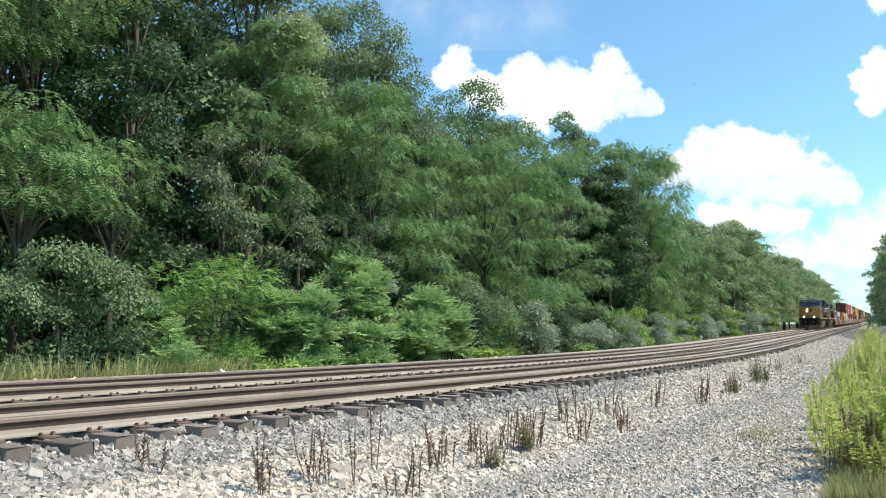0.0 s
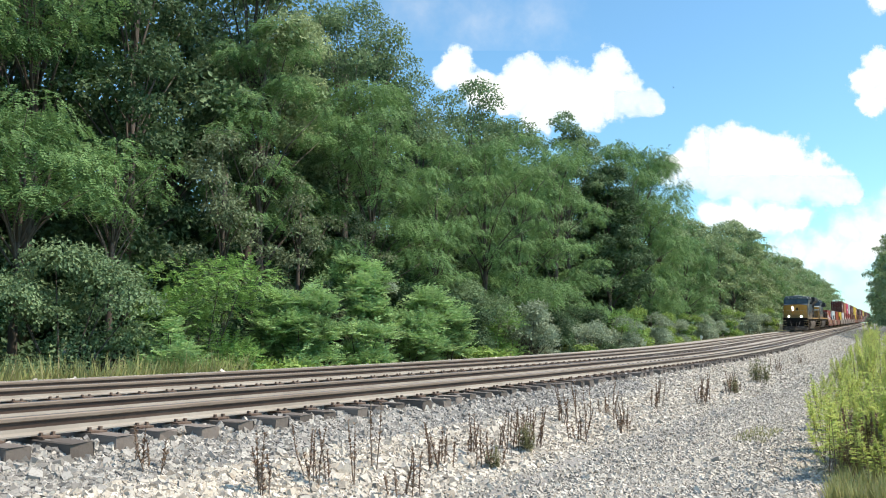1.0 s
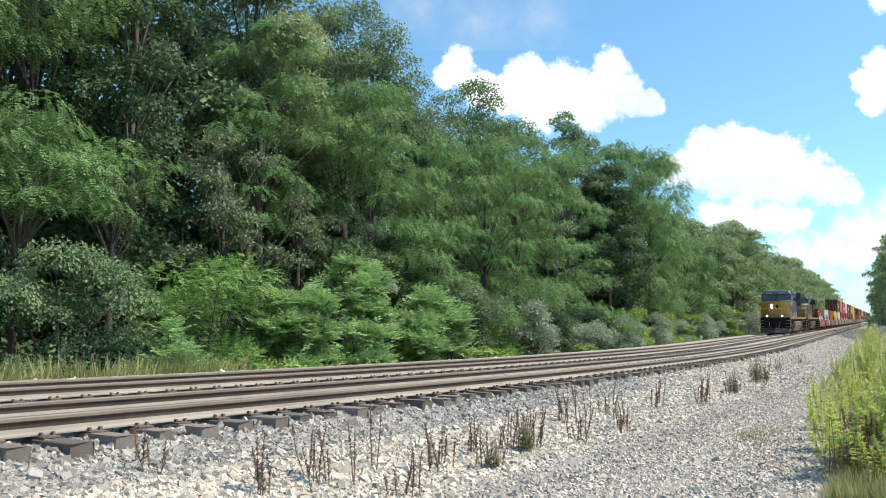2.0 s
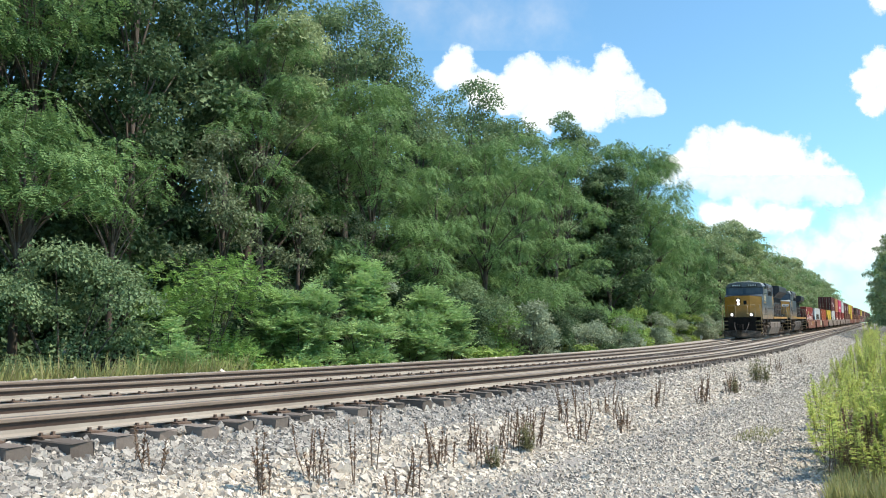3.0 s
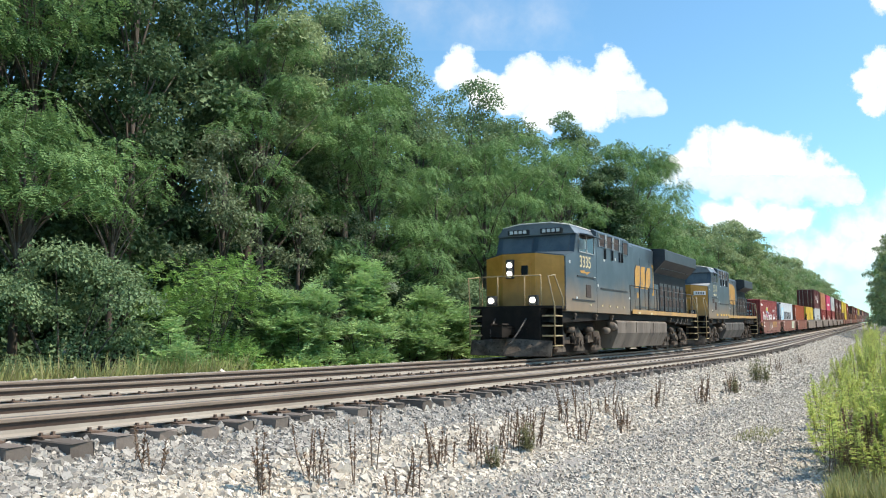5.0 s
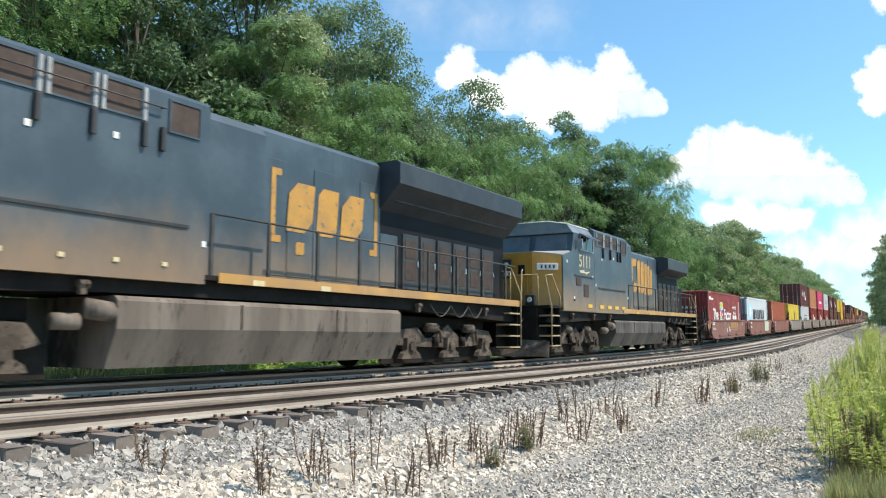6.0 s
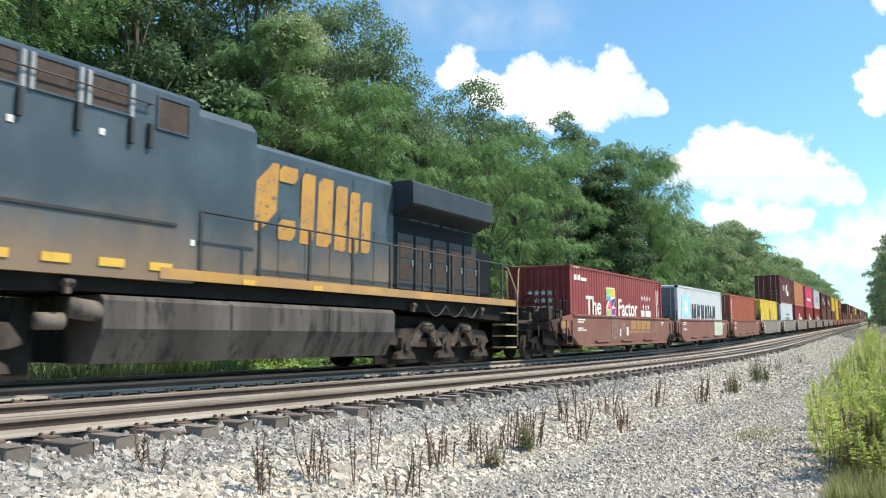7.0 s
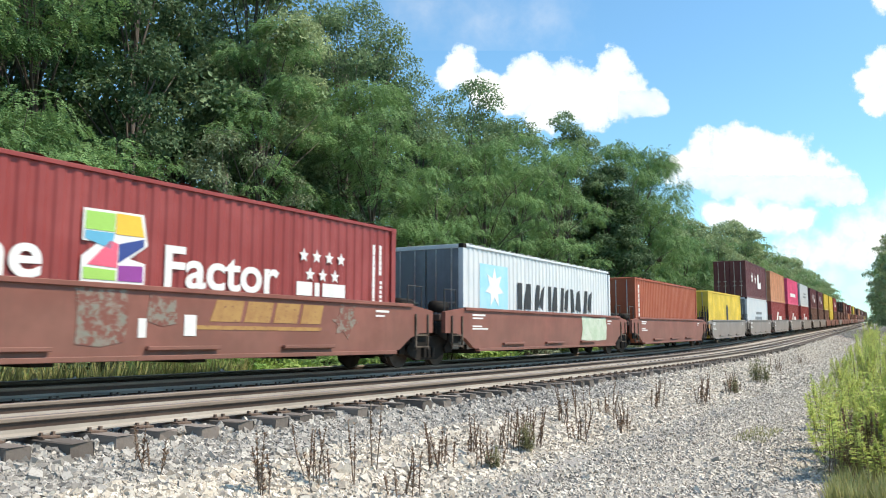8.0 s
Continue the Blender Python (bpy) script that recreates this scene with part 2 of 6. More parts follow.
def tube(bm, pts, r, seg=6, r2=None):
    """A round bar along a polyline, tapering to r2."""
    pts = [Vector(p) for p in pts]
    rings = []
    n = len(pts)
    for i, p in enumerate(pts):
        d = (pts[min(i + 1, n - 1)] - pts[max(i - 1, 0)]).normalized()
        a = d.orthogonal().normalized() if i == 0 else (last - d * last.dot(d)).normalized()
        last = a
        b = d.cross(a)
        rr = r if r2 is None else r + (r2 - r) * i / (n - 1)
        rings.append([bm.verts.new(p + (a * math.cos(2 * math.pi * k / seg) + b * math.sin(2 * math.pi * k / seg)) * rr) for k in range(seg)])
    for u, v in zip(rings, rings[1:]):
        for k in range(seg):
            bm.faces.new((u[k], u[(k + 1) % seg], v[(k + 1) % seg], v[k]))
    bm.faces.new(rings[0][::-1])
    bm.faces.new(rings[-1])
    return bm


def disc(bm, c, r, y0, y1, seg=20):
    """A round slab with its axis along y."""
    pts = [(c[0] + r * math.cos(2 * math.pi * k / seg), c[1] + r * math.sin(2 * math.pi * k / seg)) for k in range(seg)]
    return prism(bm, pts, y0, y1)


def fast_mesh(name, verts, faces, material):
    """A mesh from arrays: verts (n, 3) and faces (m, k)."""
    me = bpy.data.meshes.new(name)
    m, k = faces.shape
    me.vertices.add(len(verts))
    me.vertices.foreach_set("co", np.ascontiguousarray(verts, dtype=np.float32).ravel())
    me.loops.add(m * k)
    me.loops.foreach_set("vertex_index", np.ascontiguousarray(faces, dtype=np.int32).ravel())
    me.polygons.add(m)
    me.polygons.foreach_set("loop_start", np.arange(0, m * k, k, dtype=np.int32))
    me.materials.append(material)
    me.update(calc_edges=True)
    me.polygons.foreach_set("use_smooth", np.zeros(m, dtype=bool))
    me.validate()
    return me


def lettering(body, height, material, name, extrude=0.003, heavy=0.0):
    """Text as a mesh in the xz plane, standing on z = 0 and starting at x = 0, read from -y."""
    cu = bpy.data.curves.new(name, "FONT")
    cu.body, cu.size, cu.extrude = body, height / 0.72, extrude
    cu.offset = heavy
    ob = bpy.data.objects.new(name, cu)
    scene.collection.objects.link(ob)
    me = bpy.data.meshes.new_from_object(ob.evaluated_get(bpy.context.evaluated_depsgraph_get()))
    bpy.data.objects.remove(ob)
    me.transform(Matrix.Rotation(radians(90), 4, "X"))
    me.materials.clear()
    me.materials.append(material)
    return me

# ---- ground: one sheet that follows the line and reaches the horizon
def bed_height(l):
    """Height of the ground across the line."""
    xs = [-2000, -60, -8, 0.4, 1.2, 3.8, 4.6, 5.2, 6.45, 6.85, 9.4, 10.1, 10.7, 13.4, 14.6, 16.4, 18, 30, 60, 2000]
    zs = [-1.2, -1.0, -0.9, -0.86, -0.84, -0.84, -0.80, -0.72, -0.40, -0.285, -0.285, -0.36, -0.28, -0.24, -0.07, -0.9, -0.95, -0.6, -0.3, 0.5]
    return np.interp(l, xs, zs)


def build_ground():
    ss = np.concatenate([[-1500, -400, -100, -40], np.arange(-20, 40, 0.4), np.arange(40, 120, 2.0), np.arange(120, 480, 12.0), [600, 900, 1500, 2600, 4500]])
    ls = np.concatenate([[-2000, -400, -90, -40, -20], np.arange(-10, 20, 0.25), np.arange(20, 60, 2.0), [80, 140, 400, 2000]])
    S, L = np.meshgrid(ss, ls, indexing="ij")
    Z = bed_height(L)
    rng = np.random.default_rng(3)
    near = (S > -20) & (S < 60) & (L > -8) & (L < 6.4)
    Z = Z + np.where(near, rng.normal(0, 0.008, Z.shape), 0)
    # shallow wheel ruts in the service road
    Z = Z - 0.03 * np.exp(-((L - 2.0) / 0.25) ** 2) * (S < 200) - 0.03 * np.exp(-((L - 3.5) / 0.25) ** 2) * (S < 200)
    far = np.clip((S - 480) / 4000, 0, 1)
    v = spots(np.stack([S.ravel(), L.ravel(), Z.ravel()], 1))
    v[:, 2] -= (far * 70).ravel()
    n, k = S.shape
    i = np.arange(n * k).reshape(n, k)
    f = np.stack([i[:-1, :-1], i[1:, :-1], i[1:, 1:], i[:-1, 1:]], -1).reshape(-1, 4)
    m, t, b = nodes_of("ground_cover")
    at = t.nodes.new("ShaderNodeAttribute")
    at.attribute_name = "across"
    nz = grain(t, 0.8, 4)
    wob = t.nodes.new("ShaderNodeMath")
    wob.operation = "MULTIPLY_ADD"
    wob.inputs[1].default_value = 1.6
    t.links.new(nz, wob.inputs[0])
    t.links.new(at.outputs["Fac"], wob.inputs[2])
    lat = wob.outputs[0]
    vor = add(t, "ShaderNodeTexVoronoi", Scale=16.0)
    c = t.nodes.new("ShaderNodeTexCoord")
    t.links.new(c.outputs["Object"], vor.inputs["Vector"])
    # Stone and road tones are lowered to hold the loose stones' self-shadow.
    stone = blend(t, ramp(t, vor.outputs["Distance"], 0.1, 0.6), (0.56, 0.515, 0.44), (0.25, 0.22, 0.185))
    tone = t.nodes.new("ShaderNodeSeparateColor")
    t.links.new(vor.outputs["Color"], tone.inputs[0])
    stone = blend(t, ramp(t, tone.outputs[0], 0, 1, 0, 0.5), stone, (0.34, 0.32, 0.3))
    stone = blend(t, ramp(t, grain(t, 0.5, 4), 0.45, 0.7, 0, 0.5), stone, (0.45, 0.38, 0.30))
    vor2 = add(t, "ShaderNodeTexVoronoi", Scale=38.0)
    t.links.new(c.outputs["Object"], vor2.inputs["Vector"])
    road = blend(t, ramp(t, vor2.outputs["Distance"], 0.1, 0.6), (0.44, 0.41, 0.37), (0.24, 0.22, 0.2))
    road = blend(t, ramp(t, grain(t, 0.35, 5), 0.42, 0.66, 0, 0.6), road, (0.36, 0.34, 0.315))
    road = blend(t, ramp(t, grain(t, 1.3, 5), 0.6, 0.75, 0, 0.5), road, (0.44, 0.41, 0.36))
    soil = blend(t, grain(t, 5, 5), (0.06, 0.065, 0.025), (0.13, 0.115, 0.06))
    rut = t.nodes.new("ShaderNodeMath")
    rut.operation = "SUBTRACT"
    t.links.new(lat, rut.inputs[0])
    rut.inputs[1].default_value = 4.65
    near_rut = t.nodes.new("ShaderNodeMath")
    near_rut.operation = "ABSOLUTE"
    t.links.new(rut.outputs[0], near_rut.inputs[0])
    road = blend(t, ramp(t, near_rut.outputs[0], 0.2, 0.55, 0.85, 0.0), road, (0.25, 0.235, 0.22))
    dry = blend(t, grain(t, 6, 5), (0.14, 0.125, 0.07), (0.30, 0.26, 0.17))
    col = blend(t, ramp(t, lat, 1.3, 1.9), dry, road)
    col = blend(t, ramp(t, lat, 5.0, 5.4), col, stone)
    col = blend(t, ramp(t, lat, 16.2, 17.0), col, soil)
    t.links.new(col, b.inputs["Base Color"])
    b.inputs["Roughness"].default_value = 0.95
    relief(t, b, vor.outputs["Distance"], 0.6, 0.03)
    me = fast_mesh("ground", v, f, m)
    a = me.attributes.new("across", "FLOAT", "POINT")
    a.data.foreach_set("value", L.ravel().astype(np.float32))
    tagged(new("ground", me), "gravel service road, ballast bed and weedy verge", "ground", "", "structure")


build_ground()


def stones(n, s_range, l_range, size, seed, material, name, label, lift=0.0, keep=None, falloff=1.0):
    """Loose crushed stones, eight crooked corners each, lying on the bed."""
    rng = np.random.default_rng(seed)
    s = s_range[0] + (s_range[1] - s_range[0]) * rng.random(n) ** falloff
    l = rng.uniform(*l_range, n)
    if keep is not None:
        k = keep(s, l, rng)
        s, l = s[k], l[k]
        n = len(s)
    d = size * rng.lognormal(0, 0.28, n)
    z = bed_height(l) + d * rng.uniform(0.0, 0.28, n) + lift
    base = np.array([[x, y, w] for x in (-1, 1) for y in (-1, 1) for w in (-1, 1)], float) * 0.5
    v = base[None] * (1 + rng.uniform(-0.3, 0.22, (n, 8, 3)))
    v *= rng.uniform(0.6, 1.15, (n, 1, 3)) * d[:, None, None]
    q = rng.normal(size=(n, 4))
    q /= np.linalg.norm(q, axis=1)[:, None]
    w, x, y, zz = q.T
    R = np.stack([np.stack([1 - 2 * (y * y + zz * zz), 2 * (x * y - zz * w), 2 * (x * zz + y * w)], -1),
                  np.stack([2 * (x * y + zz * w), 1 - 2 * (x * x + zz * zz), 2 * (y * zz - x * w)], -1),
                  np.stack([2 * (x * zz - y * w), 2 * (y * zz + x * w), 1 - 2 * (x * x + y * y)], -1)], 1)
    v = np.einsum("nij,nkj->nki", R, v)
    o = spots(np.stack([s, l, z], 1))
    v = (v + o[:, None]).reshape(-1, 3)
    quad = np.array([[0, 1, 3, 2], [4, 6, 7, 5], [0, 4, 5, 1], [2, 3, 7, 6], [0, 2, 6, 4], [1, 5, 7, 3]])
    f = (quad[None] + 8 * np.arange(n)[:, None, None]).reshape(-1, 4)
    ob = new(name, fast_mesh(name, v, f, material))
    return tagged(ob, label, "stones", "", "stuff")


stones(40000, (3.2, 24), (4.2, 5.95), 0.044, 11, STONES, "ballast_stones", "pale crushed limestone ballast on the shoulder", 0, None, 1.5)
stones(24000, (3.2, 24), (5.75, 6.75), 0.038, 17, DUSKSTONES, "ballast_stones", "grey weathered ballast beside the tie ends", 0, None, 1.5)
stones(22000, (20, 70), (4.0, 6.75), 0.05, 12, STONES, "ballast_stones", "pale crushed limestone ballast farther along", 0, None, 1.3)
stones(15000, (3.2, 26), (6.55, 9.6), 0.045, 13, DUSKSTONES, "ballast_stones", "crushed ballast between the ties", 0.015, None, 1.4)
stones(9000, (5, 30), (9.6, 14.4), 0.055, 14, STONES, "ballast_stones", "crushed ballast round the far track", -0.02, None, 1.4)
def thin_in_track(s, l, rng):
    """Fewer stones lie in the worn wheel track."""
    return rng.random(len(s)) > 0.8 * np.exp(-((l - 3.85 - 0.1 * np.sin(s * 0.8) - rng.normal(0, 0.12, len(s))) / 0.3) ** 2)


stones(56000, (5.2, 26), (0.9, 4.3), 0.028, 15, GREYSTONES, "road_stones", "small grey gravel on the service road", 0, thin_in_track, 1.5)
stones(18000, (24, 75), (1.2, 4.5), 0.045, 16, GREYSTONES, "road_stones", "small grey gravel on the road farther on", 0, None, 1.2)

stones(9000, (66, 190), (0.6, 6.7), 0.075, 18, STONES, "ballast_stones", "pale gravel far down the line", 0, None, 1.3)


# ---- the two tracks
def sweep(name, profile, l0, s0, s1, material, parent, mats=None, label=""):
    ss = list(np.arange(s0, 70, 2.0)) + list(np.arange(70, s1, 15.0))
    k = len(profile)
    v = np.array([(s, l0 + p[0], p[1]) for s in ss for p in profile])
    v = spots(v)
    f = np.array([(i * k + j, i * k + (j + 1) % k, (i + 1) * k + (j + 1) % k, (i + 1) * k + j) for i in range(len(ss) - 1) for j in range(k)])
    me = fast_mesh(name, v, f, material)
    ob = new(name, me)
    ob.parent = parent
    return tagged(ob, label) if label else ob


HEAD = [(-0.037, -0.012), (-0.03, 0.0), (0.03, 0.0), (0.037, -0.012), (0.035, -0.04), (0.012, -0.05), (-0.012, -0.05), (-0.035, -0.04)]
# The dark web stops at -0.11, as the shadow below the head does.
WEB = [(-0.012, -0.05), (0.012, -0.05), (0.009, -0.11), (-0.009, -0.11)]
FOOT = [(-0.0095, -0.11), (0.0095, -0.11), (0.018, -0.145), (0.076, -0.166), (0.076, -0.18), (-0.076, -0.18), (-0.076, -0.166), (-0.018, -0.145)]
TOPF = [(-0.026, 0.0), (-0.02, 0.003), (0.02, 0.003), (0.026, 0.0)]

TRACKS = []
for l_rail, what in ((NEAR_RAIL, "empty nearer"), (FAR_RAIL, "train-carrying farther")):
    track = thing("railway_track", what + " track of rusty steel rails on weathered timber ties", "railway track", "railway tracks", "structure")
    TRACKS.append(track)
    for d in (0.0, GAUGE):
        rail = sweep("rail", HEAD, l_rail + d, -30, 700, RAIL_HEAD, track)
        sweep("web", WEB, l_rail + d, -30, 700, SHADED_RUST, rail)
        sweep("foot", FOOT, l_rail + d, -30, 700, RAIL_FOOT, rail, label="dusty rail foot")
        sweep("running_face", TOPF, l_rail + d, -30, 700, RAIL_TOP, rail, label="polished running face")


def tie_mesh(seed):
    rng = random.Random(seed)
    bm = bmesh.new()
    box(bm, -0.115, 0.115, -1.3, 1.3, -0.18, 0.0, 0.012)
    for v in bm.verts:
        v.co += Vector((rng.uniform(-0.008, 0.008), rng.uniform(-0.02, 0.02), rng.uniform(-0.006, 0.006)))
    return mesh_of("tie", bm, TIE)


def plate_mesh():
    bm = bmesh.new()
    box(bm, -0.09, 0.09, -0.17, 0.17, 0, 0.022, 0.004)
    for x in (-0.06, 0.06):
        for y in (-0.095, 0.095):
            box(bm, x - 0.012, x + 0.012, y - 0.018, y + 0.018, 0.02, 0.055)
    return mesh_of("tie_plate", bm, PLATE)


def build_ties():
    kinds, plate = [tie_mesh(i) for i in range(6)], plate_mesh()
    rng = random.Random(5)
    for track, l_rail, reach in ((TRACKS[0], NEAR_RAIL, 60), (TRACKS[1], FAR_RAIL, 45)):
        s, i = -3.0, 0
        while s < reach:
            o = spot(s, l_rail + GAUGE / 2 + rng.uniform(-0.09, 0.09), -0.205)
            tie = new("tie", rng.choice(kinds))
            tie.parent = track
            tie.matrix_basis = Matrix.Translation(o) @ pose(0, 0, 0, rng.uniform(-0.4, 0.4), 0, rng.uniform(-1.2, 1.2) + math.degrees(BEND * max(0, min(s, 60))))
            if s < 34:
                for d in (-GAUGE / 2, GAUGE / 2):
                    pl = new("tie_plate", plate)
                    pl.parent = tie
                    pl.matrix_basis = Matrix.Translation((0, d - (o.y - spot(s, l_rail + GAUGE / 2).y), 0.001))
            s += 0.53 + rng.uniform(-0.02, 0.02)
        rest = []
        while s < 420:
            rest.append((s, l_rail + GAUGE / 2))
            s += 0.53
        base = np.array([[x, y, w] for x in (-0.115, 0.115) for y in (-1.3, 1.3) for w in (-0.385, -0.205)])
        o = np.array([(a, b, 0.0) for a, b in rest])
        v = spots((o[:, None] + base[None]).reshape(-1, 3))
        quad = np.array([[0, 1, 3, 2], [4, 6, 7, 5], [0, 4, 5, 1], [2, 3, 7, 6], [0, 2, 6, 4], [1, 5, 7, 3]])
        f = (quad[None] + 8 * np.arange(len(rest))[:, None, None]).reshape(-1, 4)
        ob = new("distant_ties", fast_mesh("distant_ties", v, f, TIE))
        ob.parent = track
        tagged(ob, "", "", "", "stuff")

# ---- plants
def leaf_array(P, A, N, L, W):
    """Blades: base point, axis, normal, length and half width, one bent quad each."""
    A = A / np.linalg.norm(A, axis=1)[:, None]
    S = np.cross(A, N)
    S /= np.linalg.norm(S, axis=1)[:, None] + 1e-9
    U = np.cross(S, A)
    L, W = np.asarray(L)[:, None], np.asarray(W)[:, None]
    v = np.stack([P, P + A * L * 0.42 + S * W + U * W * 0.25, P + A * L - U * L * 0.08, P + A * L * 0.42 - S * W + U * W * 0.25], 1)
    return v.reshape(-1, 3)


def leaves_mesh(name, groups, material):
    v = np.concatenate(groups)
    return fast_mesh(name, v, np.arange(len(v)).reshape(-1, 4), material)


def unit(rng, n):
    d = rng.normal(size=(n, 3))
    return d / np.linalg.norm(d, axis=1)[:, None]


def on_lobes(rng, lobes, n, inner=0.5, flat=0.72):
    """Points on and inside the lobes, with the way out of the lobe at each."""
    lobes = np.asarray(lobes)
    w = lobes[:, 3] ** 2
    k = rng.choice(len(lobes), n, p=w / w.sum())
    d = unit(rng, n)
    d[:, 2] = np.where(d[:, 2] < -0.35, -d[:, 2] * 0.6, d[:, 2])
    r = lobes[k, 3] * (inner + (1.05 - inner) * rng.random(n) ** 0.55)
    d2 = d * np.array([1, 1, flat])
    return lobes[k, :3] + d2 * r[:, None], d


def sprays(rng, P, D, per, length, leaf, width, droop, rise=0.35):
    """Feathered sprays: leaflets in two ranks along a drooping stalk."""
    n = len(P)
    axis = D * np.array([1, 1, rise]) + rng.normal(0, 0.35, (n, 3)) + np.array([0, 0, -droop])
    axis /= np.linalg.norm(axis, axis=1)[:, None]
    side = np.cross(axis, np.array([0, 0, 1.0]))
    side /= np.linalg.norm(side, axis=1)[:, None] + 1e-9
    out = []
    ln = length * rng.uniform(0.7, 1.25, n)
    for i in range(per):
        f = (i // 2 + 0.6) / (per / 2)
        sg = 1 if i % 2 else -1
        base = P + axis * (ln * f)[:, None] + np.array([0, 0, -1.0]) * (0.35 * droop * ln * f * f)[:, None]
        a = side * sg + axis * 0.55 + np.array([0, 0, -0.25]) + rng.normal(0, 0.15, (n, 3))
        nrm = np.cross(axis, side) + rng.normal(0, 0.35, (n, 3))
        k = leaf * (1.1 - 0.5 * abs(f - 0.45)) * rng.uniform(0.8, 1.2, n)
        out.append(leaf_array(base, a, nrm, k, k * width))
    return np.concatenate(out)


def single_leaves(rng, P, D, leaf, width, droop=0.4):
    n = len(P)
    a = D * 0.6 + rng.normal(0, 0.6, (n, 3)) + np.array([0, 0, -droop])
    nrm = D + np.array([0, 0, 0.8]) + rng.normal(0, 0.45, (n, 3))
    k = leaf * rng.uniform(0.65, 1.35, n)
    return leaf_array(P + rng.normal(0, 0.04, (n, 3)), a, nrm, k, k * width)


def limbs_mesh(rng, height, lobes, r, base=0.0, lean=(0, 0)):
    """Trunk and limbs that reach into the lobes."""
    bm = bmesh.new()
    top = height * 0.8
    pts = []
    for i in range(7):
        f = i / 6
        pts.append((lean[0] * f * f + rng.normal(0, 0.06) * height * 0.06, lean[1] * f * f + rng.normal(0, 0.06) * height * 0.06, base + (top - base) * f - (0.3 if i == 0 else 0)))
    pts[0] = (0, 0, -0.35)
    tube(bm, pts, r, 9, r * 0.22)
    order = sorted(range(len(lobes)), key=lambda i: -lobes[i][3])
    for i in order[:22]:
        c = Vector(lobes[i][:3])
        f = min(0.92, max(0.12, (c.z - base) / top * 0.62))
        j = f * 6
        a = Vector(pts[int(j)]).lerp(Vector(pts[min(6, int(j) + 1)]), j - int(j))
        mid = a.lerp(c, 0.5) + Vector((rng.normal(0, 0.25), rng.normal(0, 0.25), 0.12 * (c - a).length))
        q = a.lerp(mid, 0.5) + Vector((0, 0, 0.04 * (c - a).length))
        tube(bm, [a, q, mid, c], r * 0.38 * (1 - 0.6 * f), 6, r * 0.05)
    return bm


def crown_lobes(rng, height, spread, n, low=0.16, top_bias=0.0):
    out = []
    for i in range(n):
        f = (i + rng.random()) / n
        z = height * (low + (0.97 - low) * f)
        t = (f - 0.42 - top_bias) / 0.62
        env = spread * math.sqrt(max(0.06, 1 - t * t)) if f > 0.42 + top_bias else spread * (0.72 + 0.28 * f / 0.42)
        a = rng.random() * 2 * math.pi
        q = env * math.sqrt(rng.random()) * 0.9
        out.append((math.cos(a) * q, math.sin(a) * q, z - 0.3, spread * rng.uniform(0.17, 0.37)))
    return out


def build_tree(kind, height, spread, seed, leaf_scale=1.0, density=1.0, label="", low=0.14):
    rng = np.random.default_rng(seed)
    lobes = crown_lobes(rng, height, spread, int((22 + height * 1.15) * (1.25 if density > 1.15 else 1.0)), low)
    tree = thing("tree", label, "tree", "trees of the wood")
    part("trunk", limbs_mesh(rng, height, lobes, 0.012 * height + 0.05), BARK, tree, "rough dark bark", True)
    area = sum(l[3] ** 2 for l in lobes)
    if kind == "locust":
        n = int(area * 92 * density / leaf_scale ** 2)
        P, D = on_lobes(rng, lobes, n, 0.55, 0.75 if density > 1.15 else 0.55)
        me = leaves_mesh("crown", [sprays(rng, P, D, 10, 0.42 * leaf_scale, 0.115 * leaf_scale, 0.24, 0.75)], LEAF_LOCUST)
    elif kind == "broad":
        n = int(area * 520 * density / leaf_scale ** 2)
        P, D = on_lobes(rng, lobes, n)
        me = leaves_mesh("crown", [single_leaves(rng, P, D, 0.15 * leaf_scale, 0.36)], LEAF_BROAD)
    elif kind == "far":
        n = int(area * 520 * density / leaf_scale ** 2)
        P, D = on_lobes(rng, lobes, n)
        me = leaves_mesh("crown", [single_leaves(rng, P, D, 0.15 * leaf_scale, 0.36)], LEAF_FAR_HAZE)
    elif kind == "pale":
        n = int(area * 480 * density / leaf_scale ** 2)
        P, D = on_lobes(rng, lobes, n)
        me = leaves_mesh("crown", [single_leaves(rng, P, D, 0.16 * leaf_scale, 0.36)], LEAF_PALE)
    elif kind == "silver":
        n = int(area * 520 * density / leaf_scale ** 2)
        P, D = on_lobes(rng, lobes, n)
        me = leaves_mesh("crown", [single_leaves(rng, P, D, 0.13 * leaf_scale, 0.3)], LEAF_GREY)
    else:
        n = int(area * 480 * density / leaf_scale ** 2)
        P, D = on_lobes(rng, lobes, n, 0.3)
        me = leaves_mesh("crown", [single_leaves(rng, P, D, 0.17 * leaf_scale, 0.38)], LEAF_DARK_SHADE)
    part("crown", me, None, tree)
    return tree


